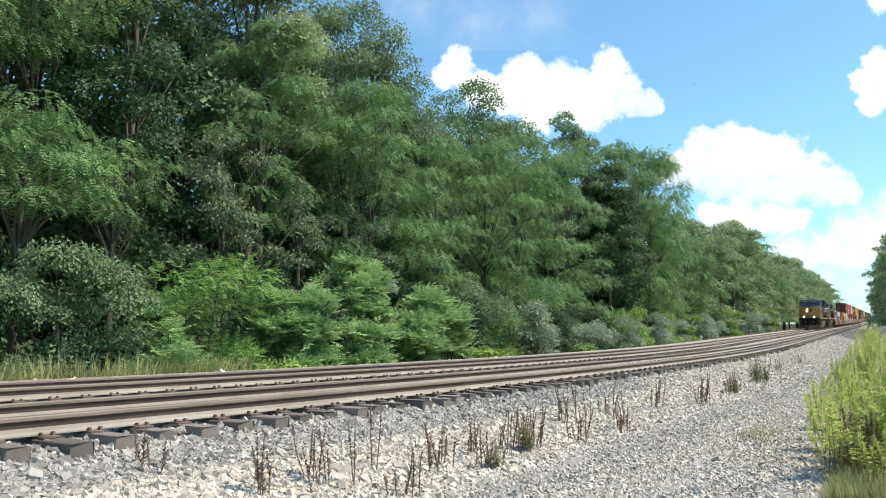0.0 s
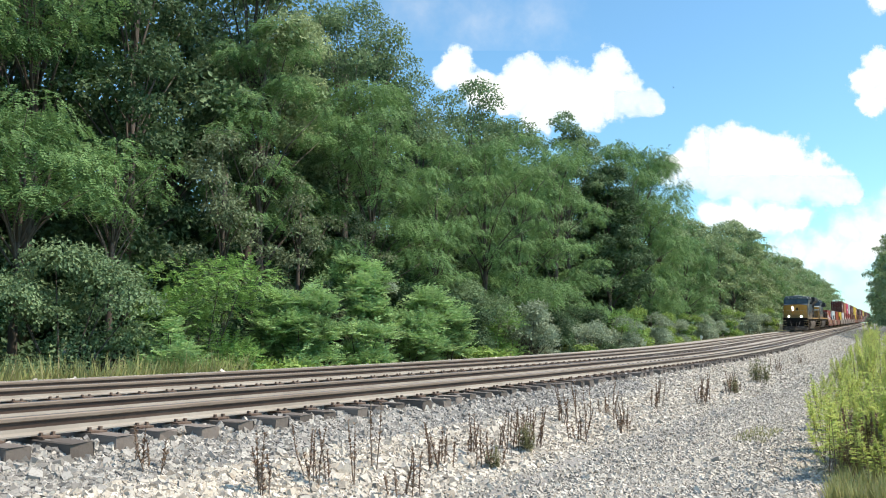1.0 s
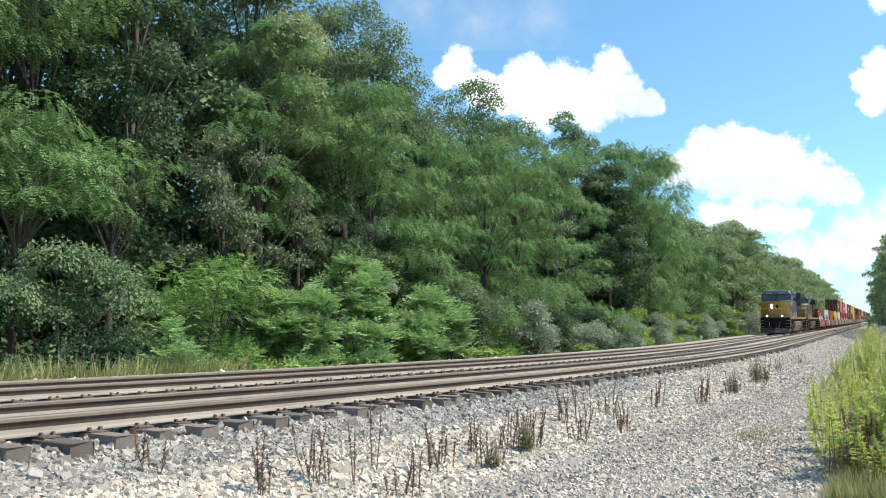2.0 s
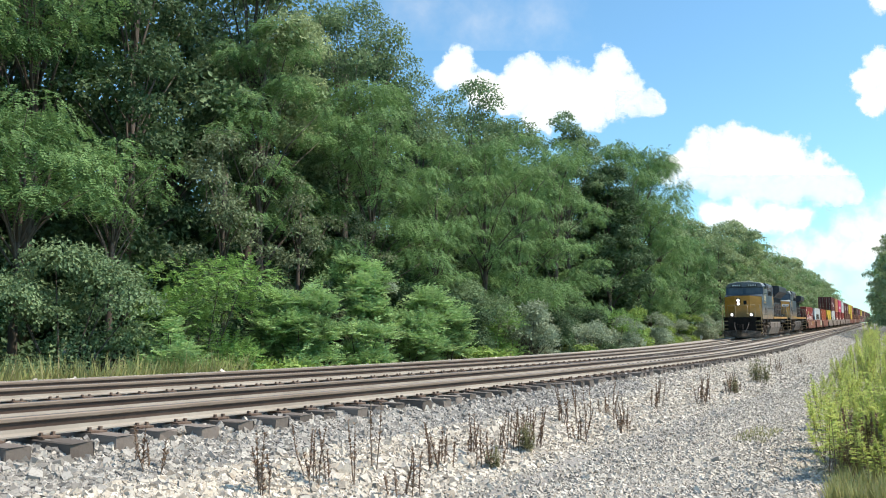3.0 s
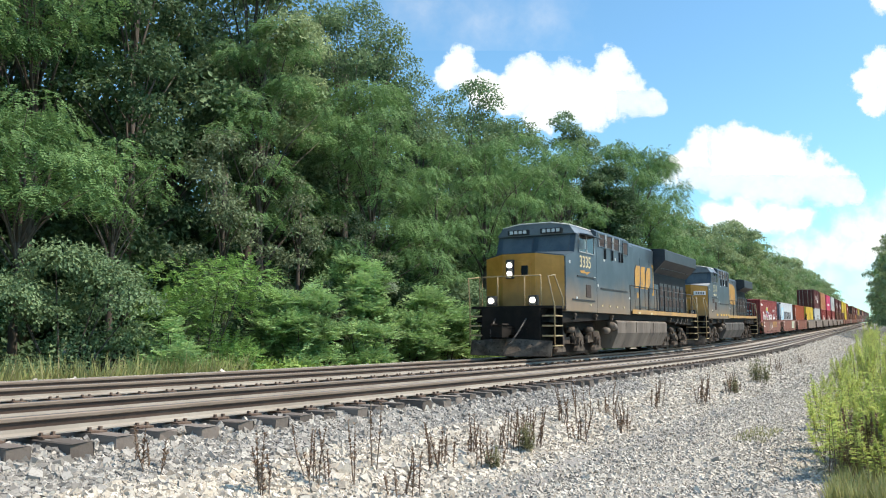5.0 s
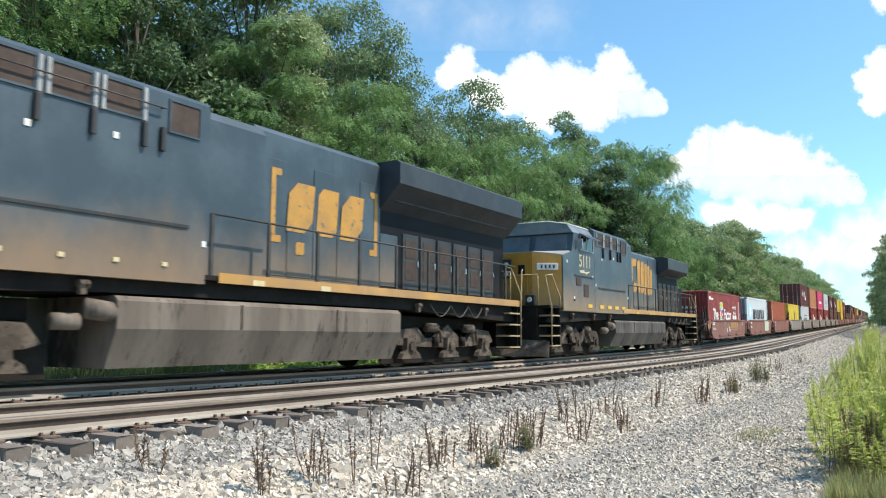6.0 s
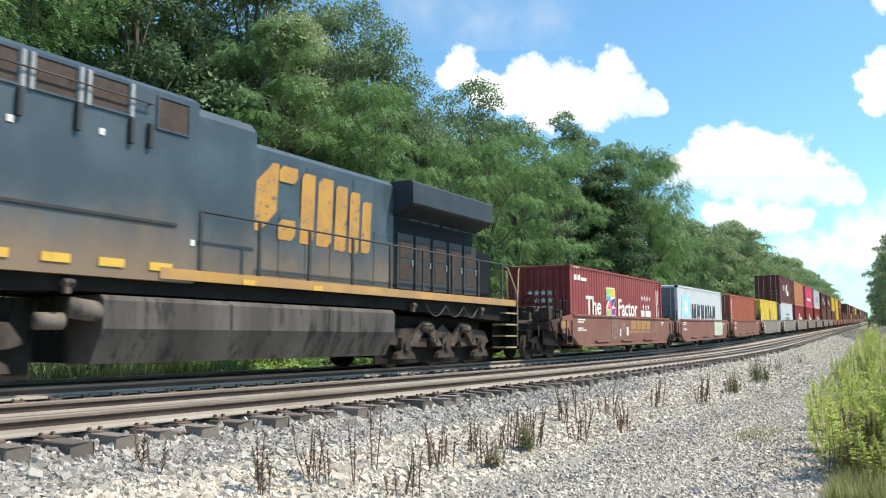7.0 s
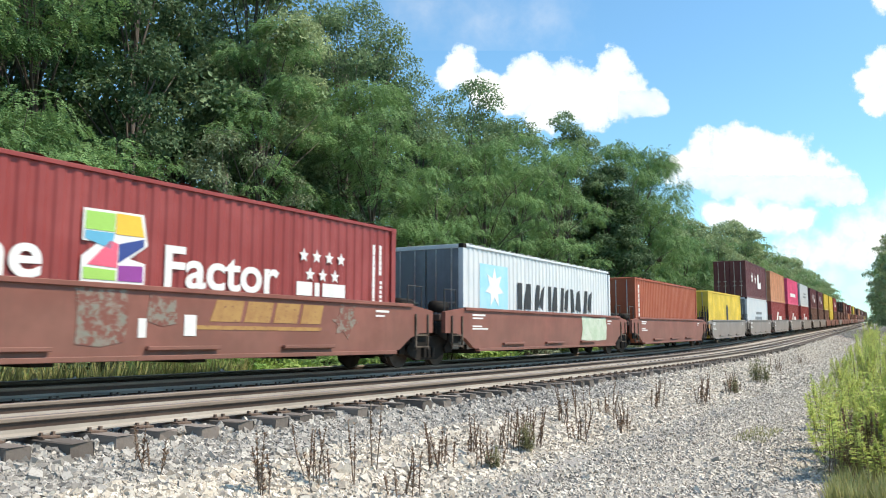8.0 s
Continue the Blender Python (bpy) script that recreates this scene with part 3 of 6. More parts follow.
def build_shrub(kind, height, spread, seed, label, leaf_scale=1.0, density=1.0):
    rng = np.random.default_rng(seed)
    n_l = 16
    lobes = []
    for i in range(n_l):
        a, q = rng.random() * 6.283, math.sqrt(rng.random()) * spread * 0.75
        z = height * rng.uniform(0.12, 0.86) * (1 - 0.3 * (q / spread) ** 2)
        lobes.append((math.cos(a) * q, math.sin(a) * q, z, spread * rng.uniform(0.26, 0.42)))
    area = sum(l[3] ** 2 for l in lobes)
    shrub = thing("shrub", label, "shrub", "shrubs along the wood's edge")
    bm = bmesh.new()
    for l in lobes[:9]:
        tube(bm, [(l[0] * 0.15, l[1] * 0.15, -0.25), (l[0] * 0.5, l[1] * 0.5, l[2] * 0.5), (l[0], l[1], l[2])], 0.035, 5, 0.01)
    part("woody_base", bm, BARK, shrub)
    if kind == "locust":
        P, D = on_lobes(rng, lobes, int(area * 125 * density))
        me = leaves_mesh("leaves", [sprays(rng, P, D, 12, 0.4 * leaf_scale, 0.10 * leaf_scale, 0.22, 0.25, 0.9)], LEAF_FERN)
    elif kind == "sumac":
        tips, out = on_lobes(rng, lobes, int(area * 30 * density), 0.85)
        n, per = len(tips), 9
        turn = np.tile(np.arange(per) * 2 * math.pi / per, n) + np.repeat(rng.uniform(0, 6.28, n), per) + rng.normal(0, 0.15, n * per)
        ring = np.stack([np.cos(turn), np.sin(turn), rng.uniform(0.2, 1.1, n * per)], 1)
        P, D = np.repeat(tips, per, 0), ring + np.repeat(out, per, 0) * 0.45
        me = leaves_mesh("leaves", [sprays(rng, P, D, 14, 0.55 * leaf_scale, 0.185 * leaf_scale, 0.17, 0.12, 0.95)], LEAF_SUMAC)
    elif kind == "silver":
        P, D = on_lobes(rng, lobes, int(area * 1300 * density))
        me = leaves_mesh("leaves", [single_leaves(rng, P, D, 0.10 * leaf_scale, 0.28, 0.1)], LEAF_SILVER)
    elif kind == "leafy":
        P, D = on_lobes(rng, lobes, int(area * 1400 * density))
        me = leaves_mesh("leaves", [single_leaves(rng, P, D, 0.10 * leaf_scale, 0.34)], LEAF_BROAD)
    elif kind == "bright":
        P, D = on_lobes(rng, lobes, int(area * 900 * density))
        me = leaves_mesh("leaves", [single_leaves(rng, P, D, 0.13 * leaf_scale, 0.4, 0.2)], LEAF_BRIGHT)
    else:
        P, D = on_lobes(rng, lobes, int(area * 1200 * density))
        me = leaves_mesh("leaves", [single_leaves(rng, P, D, 0.10 * leaf_scale, 0.34)], LEAF_DARK_SHADE)
    part("leaves", me, None, shrub)
    return shrub


def stand(ob, s, l, turn=0.0, scale=1.0):
    z = float(bed_height(l))
    ob.matrix_basis = Matrix.Translation(spot(s, l, z)) @ Matrix.Rotation(turn, 4, "Z") @ Matrix.Scale(scale, 4)
    return ob


def again(ob, s, l, turn, scale=1.0, label=""):
    z = float(bed_height(l))
    c = copy_thing(ob, Matrix.Translation(spot(s, l, z)) @ Matrix.Rotation(turn, 4, "Z") @ Matrix.Scale(scale, 4))
    if label:
        c["label"] = label
    return c


def plant_wood():
    locust = "feathery green locust tree with drooping sprays"
    broad = "broad-leaved tree with dense mid-green crown"
    darkl = "dark green tree deeper in the wood"
    # the front row: (kind, s, l, height, spread, seed)
    rows = [
        ("dark", 3.5, 23.0, 18.5, 5.0, 1), ("locust", 12.2, 21.4, 8.4, 3.0, 2), ("locust", 15.9, 22.4, 8.4, 1.9, 21), ("locust", 14.8, 25.6, 18.5, 3.8, 3), ("locust", 9.0, 24.0, 15.5, 3.6, 29),
        ("dark", 18.0, 24.6, 19.5, 3.0, 22), ("silver", 20.6, 22.4, 9.6, 2.4, 4), ("silver", 24.6, 22.2, 8.4, 2.0, 23), ("silver", 28.4, 21.6, 7.4, 1.7, 24),
        ("pale", 25.0, 25.6, 21.0, 4.2, 5), ("locust", 23.4, 23.4, 15.6, 3.2, 6), ("locust", 30.4, 22.6, 14.2, 4.3, 7), ("broad", 32.9, 26.4, 20.6, 4.0, 8),
        ("locust", 36.0, 22.4, 12.6, 3.4, 25), ("locust", 41.2, 22.0, 14.2, 4.4, 9), ("broad", 41.0, 26.8, 18.4, 4.4, 15), ("locust", 47.0, 22.6, 15.8, 4.4, 10),
        ("broad", 48.0, 26.8, 19.8, 4.2, 26), ("locust", 53.5, 22.4, 16.6, 4.3, 16), ("broad", 60.7, 24.2, 20.2, 3.3, 11), ("dark", 64.5, 21.8, 16.0, 4.0, 12),
        ("locust", 68.0, 22.8, 19.2, 4.4, 27), ("locust", 73.5, 22.0, 19.8, 4.8, 13), ("locust", 79.5, 22.2, 19.4, 4.4, 14), ("locust", 85.0, 22.6, 15.8, 3.6, 17), ("locust", 91.5, 21.2, 12.5, 3.6, 28),
    ]
    lows = {2: 0.62, 21: 0.66, 3: 0.55, 29: 0.5, 22: 0.3, 5: 0.5, 6: 0.38, 7: 0.28, 8: 0.5, 10: 0.2, 9: 0.2}
    for kind, s, l, h, w, seed in rows:
        far = 1.0 if s < 45 else 1.35
        t = build_tree(kind, h, w, seed, far, 1.4 if s > 58 else 0.75 if kind == "broad" else 1.0, {"locust": locust, "broad": broad, "pale": "tall tree with pale yellow-green leaves", "dark": darkl, "silver": "grey-green tree with pale leaves hung over by creeper"}[kind], lows.get(seed, 0.14))
        stand(t, s, l, 0.0)
    # deeper rows close the gaps
    rng = random.Random(9)
    deep = [build_tree("dark", 16.0, 5.0, 40, 1.35, 1.1, darkl), build_tree("broad", 17.5, 5.4, 41, 1.4, 1.1, darkl)]
    s = 2.0
    while s < 95:
        for l in (30.5, 38.0):
            src = deep[rng.randrange(2)]
            k = rng.uniform(1.1, 1.26) if s < 46 else rng.uniform(1.02, 1.14) if s < 78 else rng.uniform(0.95, 1.05)
            again(src, s + rng.uniform(-1.5, 1.5), l + rng.uniform(-1.5, 1.5), rng.uniform(0, 6.28), k)
        s += 7.5
    stand(deep[0], -4, 31), stand(deep[1], -6, 38.5)
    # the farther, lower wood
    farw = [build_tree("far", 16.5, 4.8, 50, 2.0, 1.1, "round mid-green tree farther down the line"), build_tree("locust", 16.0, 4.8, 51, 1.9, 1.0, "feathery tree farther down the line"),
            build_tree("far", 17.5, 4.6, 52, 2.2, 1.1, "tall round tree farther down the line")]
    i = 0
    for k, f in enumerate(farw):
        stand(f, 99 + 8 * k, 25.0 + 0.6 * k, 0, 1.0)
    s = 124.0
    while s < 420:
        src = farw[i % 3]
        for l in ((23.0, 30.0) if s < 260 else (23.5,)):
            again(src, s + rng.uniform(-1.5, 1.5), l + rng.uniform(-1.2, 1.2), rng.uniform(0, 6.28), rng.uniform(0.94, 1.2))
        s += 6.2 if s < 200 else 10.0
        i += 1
    # trees on the camera's side, far off
    s = 112.0
    while s < 420:
        again(farw[i % 3], s, 0.3 + rng.uniform(-0.6, 0.4), rng.uniform(0, 6.28), rng.uniform(0.72, 0.85), "dark tree on the near side far down the line")
        again(farw[(i + 1) % 3], s + 4, -9 + rng.uniform(-1, 1), rng.uniform(0, 6.28), rng.uniform(0.95, 1.25), "dark tree on the near side far down the line")
        s += 11.0
        i += 1
    # shrubs in front
    fl, sl = "feathery green locust bush before the trees", "sumac bush with long pale green leaflets"
    gl, bl = "grey-green olive bush at the wood's edge", "leafy bright green bush in the grass"
    shr = [("leafy", 12.2, 19.0, 4.5, 2.5, 1, "dense mid-green bush with small leaves"), ("locust", 16.6, 18.8, 4.5, 2.5, 2, fl), ("sumac", 14.4, 17.5, 2.2, 1.0, 3, sl),
           ("bright", 15.0, 16.9, 1.0, 1.3, 4, bl), ("sumac", 20.4, 18.3, 3.5, 1.6, 5, sl), ("sumac", 24.8, 19.2, 5.1, 1.7, 6, sl),
           ("sumac", 30.4, 18.5, 3.7, 1.8, 7, sl), ("silver", 27.0, 19.8, 4.6, 1.6, 8, gl), ("broad", 33.8, 19.2, 3.8, 2.0, 9, "dense dark green bush with small leaves"),
           ("silver", 39.6, 18.8, 3.7, 1.7, 10, gl), ("locust", 36.5, 19.2, 3.4, 2.0, 11, fl), ("silver", 48.6, 18.4, 2.8, 1.9, 12, gl),
           ("silver", 55.0, 18.4, 2.8, 2.0, 13, gl), ("bright", 61.0, 18.8, 3.8, 2.0, 14, bl), ("bright", 22.6, 16.9, 0.8, 1.0, 15, bl), ("sumac", 23.0, 17.6, 2.2, 1.2, 16, sl), ("sumac", 27.4, 18.2, 3.2, 1.4, 17, sl)]
    kept = {}
    for kind, s, l, h, w, seed, lab in shr:
        b = build_shrub(kind, h, w, 100 + seed, lab, 1.0 if s < 30 else 1.3, 1.0 if s < 30 else 0.65)
        kept[seed] = stand(b, s, l)
    for s, l, src, k in ((66, 18.8, 13, 1.1), (70, 18.6, 14, 0.9), (73, 18.8, 12, 1.0), (80, 18.8, 14, 0.9), (88, 19, 13, 1.1), (96, 19, 12, 1.0), (106, 19, 14, 1.1), (118, 19, 13, 1.3), (132, 19, 12, 1.3), (148, 19.5, 14, 1.3), (9.0, 19.4, 9, 0.9), (9.5, 17.4, 15, 1.0), (44.0, 18.8, 9, 1.0), (20.0, 20.8, 9, 1.1), (32.0, 20.4, 9, 1.3), (35.6, 20.2, 1, 1.1), (39.5, 18.4, 10, 1.1), (51.5, 19.4, 9, 1.1), (58, 19.2, 11, 1.1), (17.6, 17.0, 4, 0.7), (12.6, 16.8, 4, 0.8), (10.6, 17.2, 4, 0.7), (18.6, 17.4, 15, 1.2), (33.0, 17.6, 15, 1.4), (45, 17.8, 15, 1.3)):
        again(kept[src], s, l, s * 1.7, k)
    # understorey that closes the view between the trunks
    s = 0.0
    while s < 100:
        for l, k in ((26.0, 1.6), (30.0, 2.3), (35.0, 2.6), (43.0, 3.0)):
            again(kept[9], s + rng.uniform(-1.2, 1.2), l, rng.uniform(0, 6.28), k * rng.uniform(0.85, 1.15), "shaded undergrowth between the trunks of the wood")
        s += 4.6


plant_wood()


def blades(n, s_range, l_range, h, seed, name, label, density_falloff=1.0, mat=None):
    rng = np.random.default_rng(seed)
    s = s_range[0] + (s_range[1] - s_range[0]) * rng.random(n) ** density_falloff
    l = rng.uniform(*l_range, n)
    o = spots(np.stack([s, l, bed_height(l) - 0.02], 1))
    a = np.array([0, 0, 1.0]) + rng.normal(0, 0.28, (n, 3))
    k = h * rng.uniform(0.5, 1.3, n)
    v = leaf_array(o, a, unit(rng, n), k, k * 0.012 + 0.004)
    me = leaves_mesh(name, [v], mat or GRASS)
    return tagged(new(name, me), label, "grass", "", "stuff")


blades(7500, (7, 15.0), (15.2, 17.2), 0.72, 61, "verge_grass", "dry yellow-green grass below the wood", 1.3)
blades(7000, (20, 60), (16.0, 18.0), 0.42, 65, "verge_grass", "short dry grass below the bushes", 1.2)
blades(6000, (60, 200), (15.8, 18.6), 0.6, 64, "verge_grass", "dry yellow-green grass farther along", 1.3)
blades(11000, (8.6, 13), (-1.2, 1.0), 0.24, 62, "verge_grass", "short pale grass beside the service road", 1.2)
blades(420, (13.0, 15.0), (2.25, 2.75), 0.10, 63, "grass_patch", "small tuft of grass in the gravel")


def weed_stalk(rng, height, spread):
    a = rng.random() * 6.283
    q = spread * math.sqrt(rng.random())
    h = height * rng.uniform(0.55, 1.1)
    b0 = Vector((math.cos(a) * q, math.sin(a) * q, -0.05))
    tip = b0 + Vector((rng.normal(0, 0.14) * h, rng.normal(0, 0.14) * h, h))
    mid = b0.lerp(tip, 0.55) + Vector((rng.normal(0, 0.02), rng.normal(0, 0.02), 0)) * h
    return h, [b0, mid, tip]


def weed_blades(rng, h, line, count, lo, length, width, rise):
    """Leaves or seed husks set round a stalk."""
    b0, mid, tip = line
    k = max(3, int(count * h))
    f = rng.uniform(lo, 1.0, k)
    P = np.array([b0.lerp(mid, a / 0.55) if a < 0.55 else mid.lerp(tip, (a - 0.55) / 0.45) for a in f])
    d = unit(rng, k)
    A = np.stack([d[:, 0], d[:, 1], np.full(k, rise)], 1)
    N = np.stack([-d[:, 0] * 0.5, -d[:, 1] * 0.5, np.ones(k)], 1)
    s = rng.uniform(0.7, 1.3, k)
    return leaf_array(P, A, N, length * (1.25 - 0.6 * f) * s, width * s)


def weed_mesh(seed, height, stems, spread, leafy, length=0.12, width=0.014, lo=0.25):
    rng = np.random.default_rng(seed)
    bm, out = bmesh.new(), []
    for i in range(stems):
        h, line = weed_stalk(rng, height, spread)
        tube(bm, line, 0.006, 4, 0.003)
        out.append(weed_blades(rng, h, line, leafy, lo, length, width, 0.5))
    return bm, np.concatenate(out)


def plant_weeds():
    rng = random.Random(17)
    kinds = []
    for seed, h, st, sp, seedy in ((1, 0.62, 5, 0.12, 70), (2, 0.75, 8, 0.2, 75), (3, 0.45, 6, 0.2, 60), (4, 0.8, 2, 0.05, 35)):
        w = thing("dried_weed", "dead brown dock stalks standing in the ballast", "weed", "dried weeds along the ballast")
        r = np.random.default_rng(200 + seed)
        for i in range(st):
            hh, line = weed_stalk(r, h, sp)
            bm = tube(bmesh.new(), line, 0.007, 4, 0.004)
            stalk = part("stalk", bm, STALK, w)
            tagged(part("seed_head", leaves_mesh("seed_head", [weed_blades(r, hh, line, seedy, 0.3, 0.05, 0.012, 0.8)], SEED), None, stalk, "rusty brown seed head"), "", "", "", "stuff")
        kinds.append(w)
    spots_ = [(4.8, 6.1, 2), (5.4, 5.25, 0), (6.1, 5.25, 3), (6.4, 5.03, 3), (6.45, 4.44, 2), (7.7, 4.88, 0), (7.9, 4.95, 2), (8.8, 5.03, 0), (9.5, 4.85, 1), (9.8, 4.8, 1), (10.2, 4.75, 0), (12.4, 5.3, 0),
              (12.7, 5.2, 3), (13.2, 5.14, 3), (15.5, 5.5, 3), (12.6, 4.35, 0), (13.0, 4.5, 2), (16.6, 5.0, 0), (17.4, 5.1, 3), (18.7, 4.5, 1), (19.3, 4.6, 0), (22.4, 4.6, 1), (23.2, 4.7, 2), (28.4, 4.9, 0), (8.4, 4.53, 2), (11.3, 4.55, 2), (34, 5.0, 1), (42, 5.0, 1), (7.1, 5.3, 3), (10.9, 5.3, 2), (14.4, 5.2, 2)]
    for i, (s, l, k) in enumerate(spots_):
        if i < 4:
            k = (2, 0, 1, 3)[i]
            stand(kinds[k], s, l, i, 0.8 if k == 1 else 1.0)
        else:
            again(kinds[k], s, l, rng.uniform(0, 6.28), rng.uniform(0.85, 1.15))
    tuft = thing("green_weed", "grey-green weed with upright shoots in the ballast", "weed", "green weeds along the ballast")
    bm, v = weed_mesh(301, 0.8, 26, 0.26, 40)
    tagged(part("stalk_growth", bm, STALK_GREEN, tuft), "", "", "", "stuff")
    part("leaves", leaves_mesh("leaves", [v], LEAF_TUFT), None, tuft)
    stand(tuft, 27.8, 4.72, 0)
    again(tuft, 22.8, 4.6, 1.2, 0.6), again(tuft, 9.75, 4.72, 2.0, 0.5), again(tuft, 8.4, 4.5, 2.6, 0.35)
    # tall weeds beside the service road
    gold = []
    for seed, stems, tall, wide, lo in ((1, 26, 1.3, 0.42, 0.3), (2, 34, 1.75, 0.5, 0.3), (3, 12, 1.05, 0.34, 0.35)):
        g = thing("tall_weed", "tall yellow-green goldenrod stand with brown lower stems" if seed < 3 else "sparse half-dry weed beside the gravel road", "weed", "tall weeds beside the road")
        rw = np.random.default_rng(400 + seed)
        bm, out = bmesh.new(), []
        for i in range(stems):
            h, line = weed_stalk(rw, tall, wide)
            tube(bm, line, 0.006, 4, 0.003)
            out.append(weed_blades(rw, h, line, 62, lo, 0.12, 0.014, 0.12))
            out.append(weed_blades(rw, h, line, 34, 0.72, 0.075, 0.012, 0.9))
        tagged(part("stalk_growth", bm, STALK, g), "", "", "", "stuff")
        part("leaves", leaves_mesh("leaves", [np.concatenate(out)], LEAF_WEED), None, g)
        gold.append(g)
    stand(gold[0], 10.7, 0.5, 0, 0.8), stand(gold[1], 11.4, 0.1, 1, 0.84), stand(gold[2], 10.3, 0.85, 2, 0.9)
    # a ragged edge of low, half-dry growth, taller stands behind it
    for s, l, k in ((10.8, 1.0, 0.8), (11.6, 1.1, 0.95), (12.6, 1.18, 1.0), (13.8, 1.4, 0.85), (15.4, 1.63, 0.9), (17.5, 1.75, 0.8), (20.0, 2.05, 0.9), (23.5, 2.3, 0.8), (9.9, 0.54, 0.7)):
        again(gold[2], s, l, s * 3.1, k)
    for s, l, k in ((10.1, 0.88, 1.1), (10.7, 0.73, 1.3), (10.4, 0.58, 1.4), (11.2, 0.93, 1.2), (12.0, 0.98, 1.1)):
        again(kinds[1], s, l, s * 5, k, "dry brown stalks at the foot of the tall weeds")
    for s, l, k in ((10.6, 0.03, 0.8), (11.2, 0.43, 0.85), (12.0, 0.63, 0.82), (13.0, 0.73, 0.8), (14.4, 0.98, 0.78), (16.0, 1.05, 0.8), (18, 1.3, 0.8), (20.5, 1.55, 0.8), (23.5, 1.85, 0.78), (27, 2.15, 0.78), (31, 2.6, 0.75), (36, 2.7, 0.75), (42, 2.9, 0.72), (50, 3.1, 0.72), (60, 3.2, 0.75)):
        again(gold[0], s, l, s * 2.3, k * rng.uniform(0.85, 1.15))
    for s, l, k in ((11.6, -0.52, 0.85), (12.2, -0.02, 0.9), (13.3, 0.08, 0.9), (14.6, 0.28, 0.92), (16.5, 0.35, 0.95), (19, 0.65, 0.95), (22, 0.95, 1.0), (26, 1.35, 1.0), (32, 1.8, 1.0), (40, 2.0, 1.0), (52, 2.2, 1.1), (66, 2.4, 1.1), (80, 2.7, 1.15), (95, 2.7, 1.2)):
        again(gold[1], s, l, s * 1.9, k * rng.uniform(0.85, 1.12))


plant_weeds()

# ---- clouds: far backdrops that drift slowly
def cloud_material(name, puffs, size, seed, soft, bright):
    """White where any of the round puffs reaches, its edge broken by noise; puffs are (x, y, r) on a sheet of that size."""
    m = bpy.data.materials.new(name)
    m.use_nodes = True
    t = m.node_tree
    t.nodes.remove(t.nodes["Principled BSDF"])
    c = t.nodes.new("ShaderNodeTexCoord")
    warp = add(t, "ShaderNodeTexNoise", Scale=7.0 / size, Detail=5.0, Roughness=0.6)
    t.links.new(c.outputs["Object"], warp.inputs["Vector"])
    off = t.nodes.new("ShaderNodeVectorMath")
    off.operation = "MULTIPLY_ADD"
    t.links.new(warp.outputs["Color"], off.inputs[0])
    off.inputs[1].default_value = (0.15 * size, 0.15 * size, 0)
    t.links.new(c.outputs["Object"], off.inputs[2])
    best = None
    for x, y, r in puffs:
        d = t.nodes.new("ShaderNodeVectorMath")
        d.operation = "DISTANCE"
        t.links.new(off.outputs[0], d.inputs[0])
        d.inputs[1].default_value = ((x + 0.075) * size, (y + 0.075) * size, 0)
        q = t.nodes.new("ShaderNodeMath")
        q.operation = "MULTIPLY_ADD"
        t.links.new(d.outputs["Value"], q.inputs[0])
        q.inputs[1].default_value, q.inputs[2].default_value = -1 / (r * size), 1.0
        if best is None:
            best = q.outputs[0]
        else:
            mx = t.nodes.new("ShaderNodeMath")
            mx.operation = "SMOOTH_MAX"
            mx.inputs[2].default_value = 0.3
            t.links.new(best, mx.inputs[0])
            t.links.new(q.outputs[0], mx.inputs[1])
            best = mx.outputs[0]
    n = add(t, "ShaderNodeTexNoise", Scale=11.0 / size, Detail=9.0, Roughness=0.62)
    t.links.new(c.outputs["Object"], n.inputs["Vector"])
    s = t.nodes.new("ShaderNodeMath")
    s.operation = "MULTIPLY_ADD"
    s.inputs[1].default_value = 1.0
    t.links.new(n.outputs["Fac"], s.inputs[0])
    t.links.new(best, s.inputs[2])
    alpha = ramp(t, s.outputs[0], 0.55, 0.55 + soft)
    e = t.nodes.new("ShaderNodeEmission")
    t.links.new(blend(t, ramp(t, s.outputs[0], 0.6, 1.05), (0.72, 0.87, 0.97), (1.0, 1.0, 1.0)), e.inputs[0])
    e.inputs[1].default_value = bright
    tr = t.nodes.new("ShaderNodeBsdfTransparent")
    mix = t.nodes.new("ShaderNodeMixShader")
    t.links.new(alpha, mix.inputs[0])
    t.links.new(tr.outputs[0], mix.inputs[1])
    t.links.new(e.outputs[0], mix.inputs[2])
    t.links.new(mix.outputs[0], t.nodes["Material Output"].inputs[0])
    return m


CAM_M = look(EYE, AIM, ROLL)
HALF = math.tan(radians(58.559) / 2)
CLOUDS = []


def cloud(px, py, width, height, puffs, seed, soft=0.3, far=3200.0, bright=1.0):
    """A cloud bank whose middle stands in the direction (px, py), width and height in the same units of direction."""
    k = HALF / 784 * far
    w, h = width * k, height * k
    bm = bmesh.new()
    vs = [bm.verts.new(v) for v in ((-w / 2, -h / 2, 0), (w / 2, -h / 2, 0), (w / 2, h / 2, 0), (-w / 2, h / 2, 0))]
    bm.faces.new(vs)
    ob = new("cloud", mesh_of("cloud", bm, cloud_material("cloud", [((x - px) / width, (py - y) / width, r / width) for x, y, r in puffs], w, seed, soft, bright)))
    m = CAM_M @ Matrix.Translation(((px - 784) * k, (441 - py) * k, -far))
    ob.matrix_world = m
    tagged(ob, "white fair-weather cumulus cloud low in the sky", "cloud", "clouds", "structure")
    ob.visible_shadow = False
    CLOUDS.append((ob, m, k))


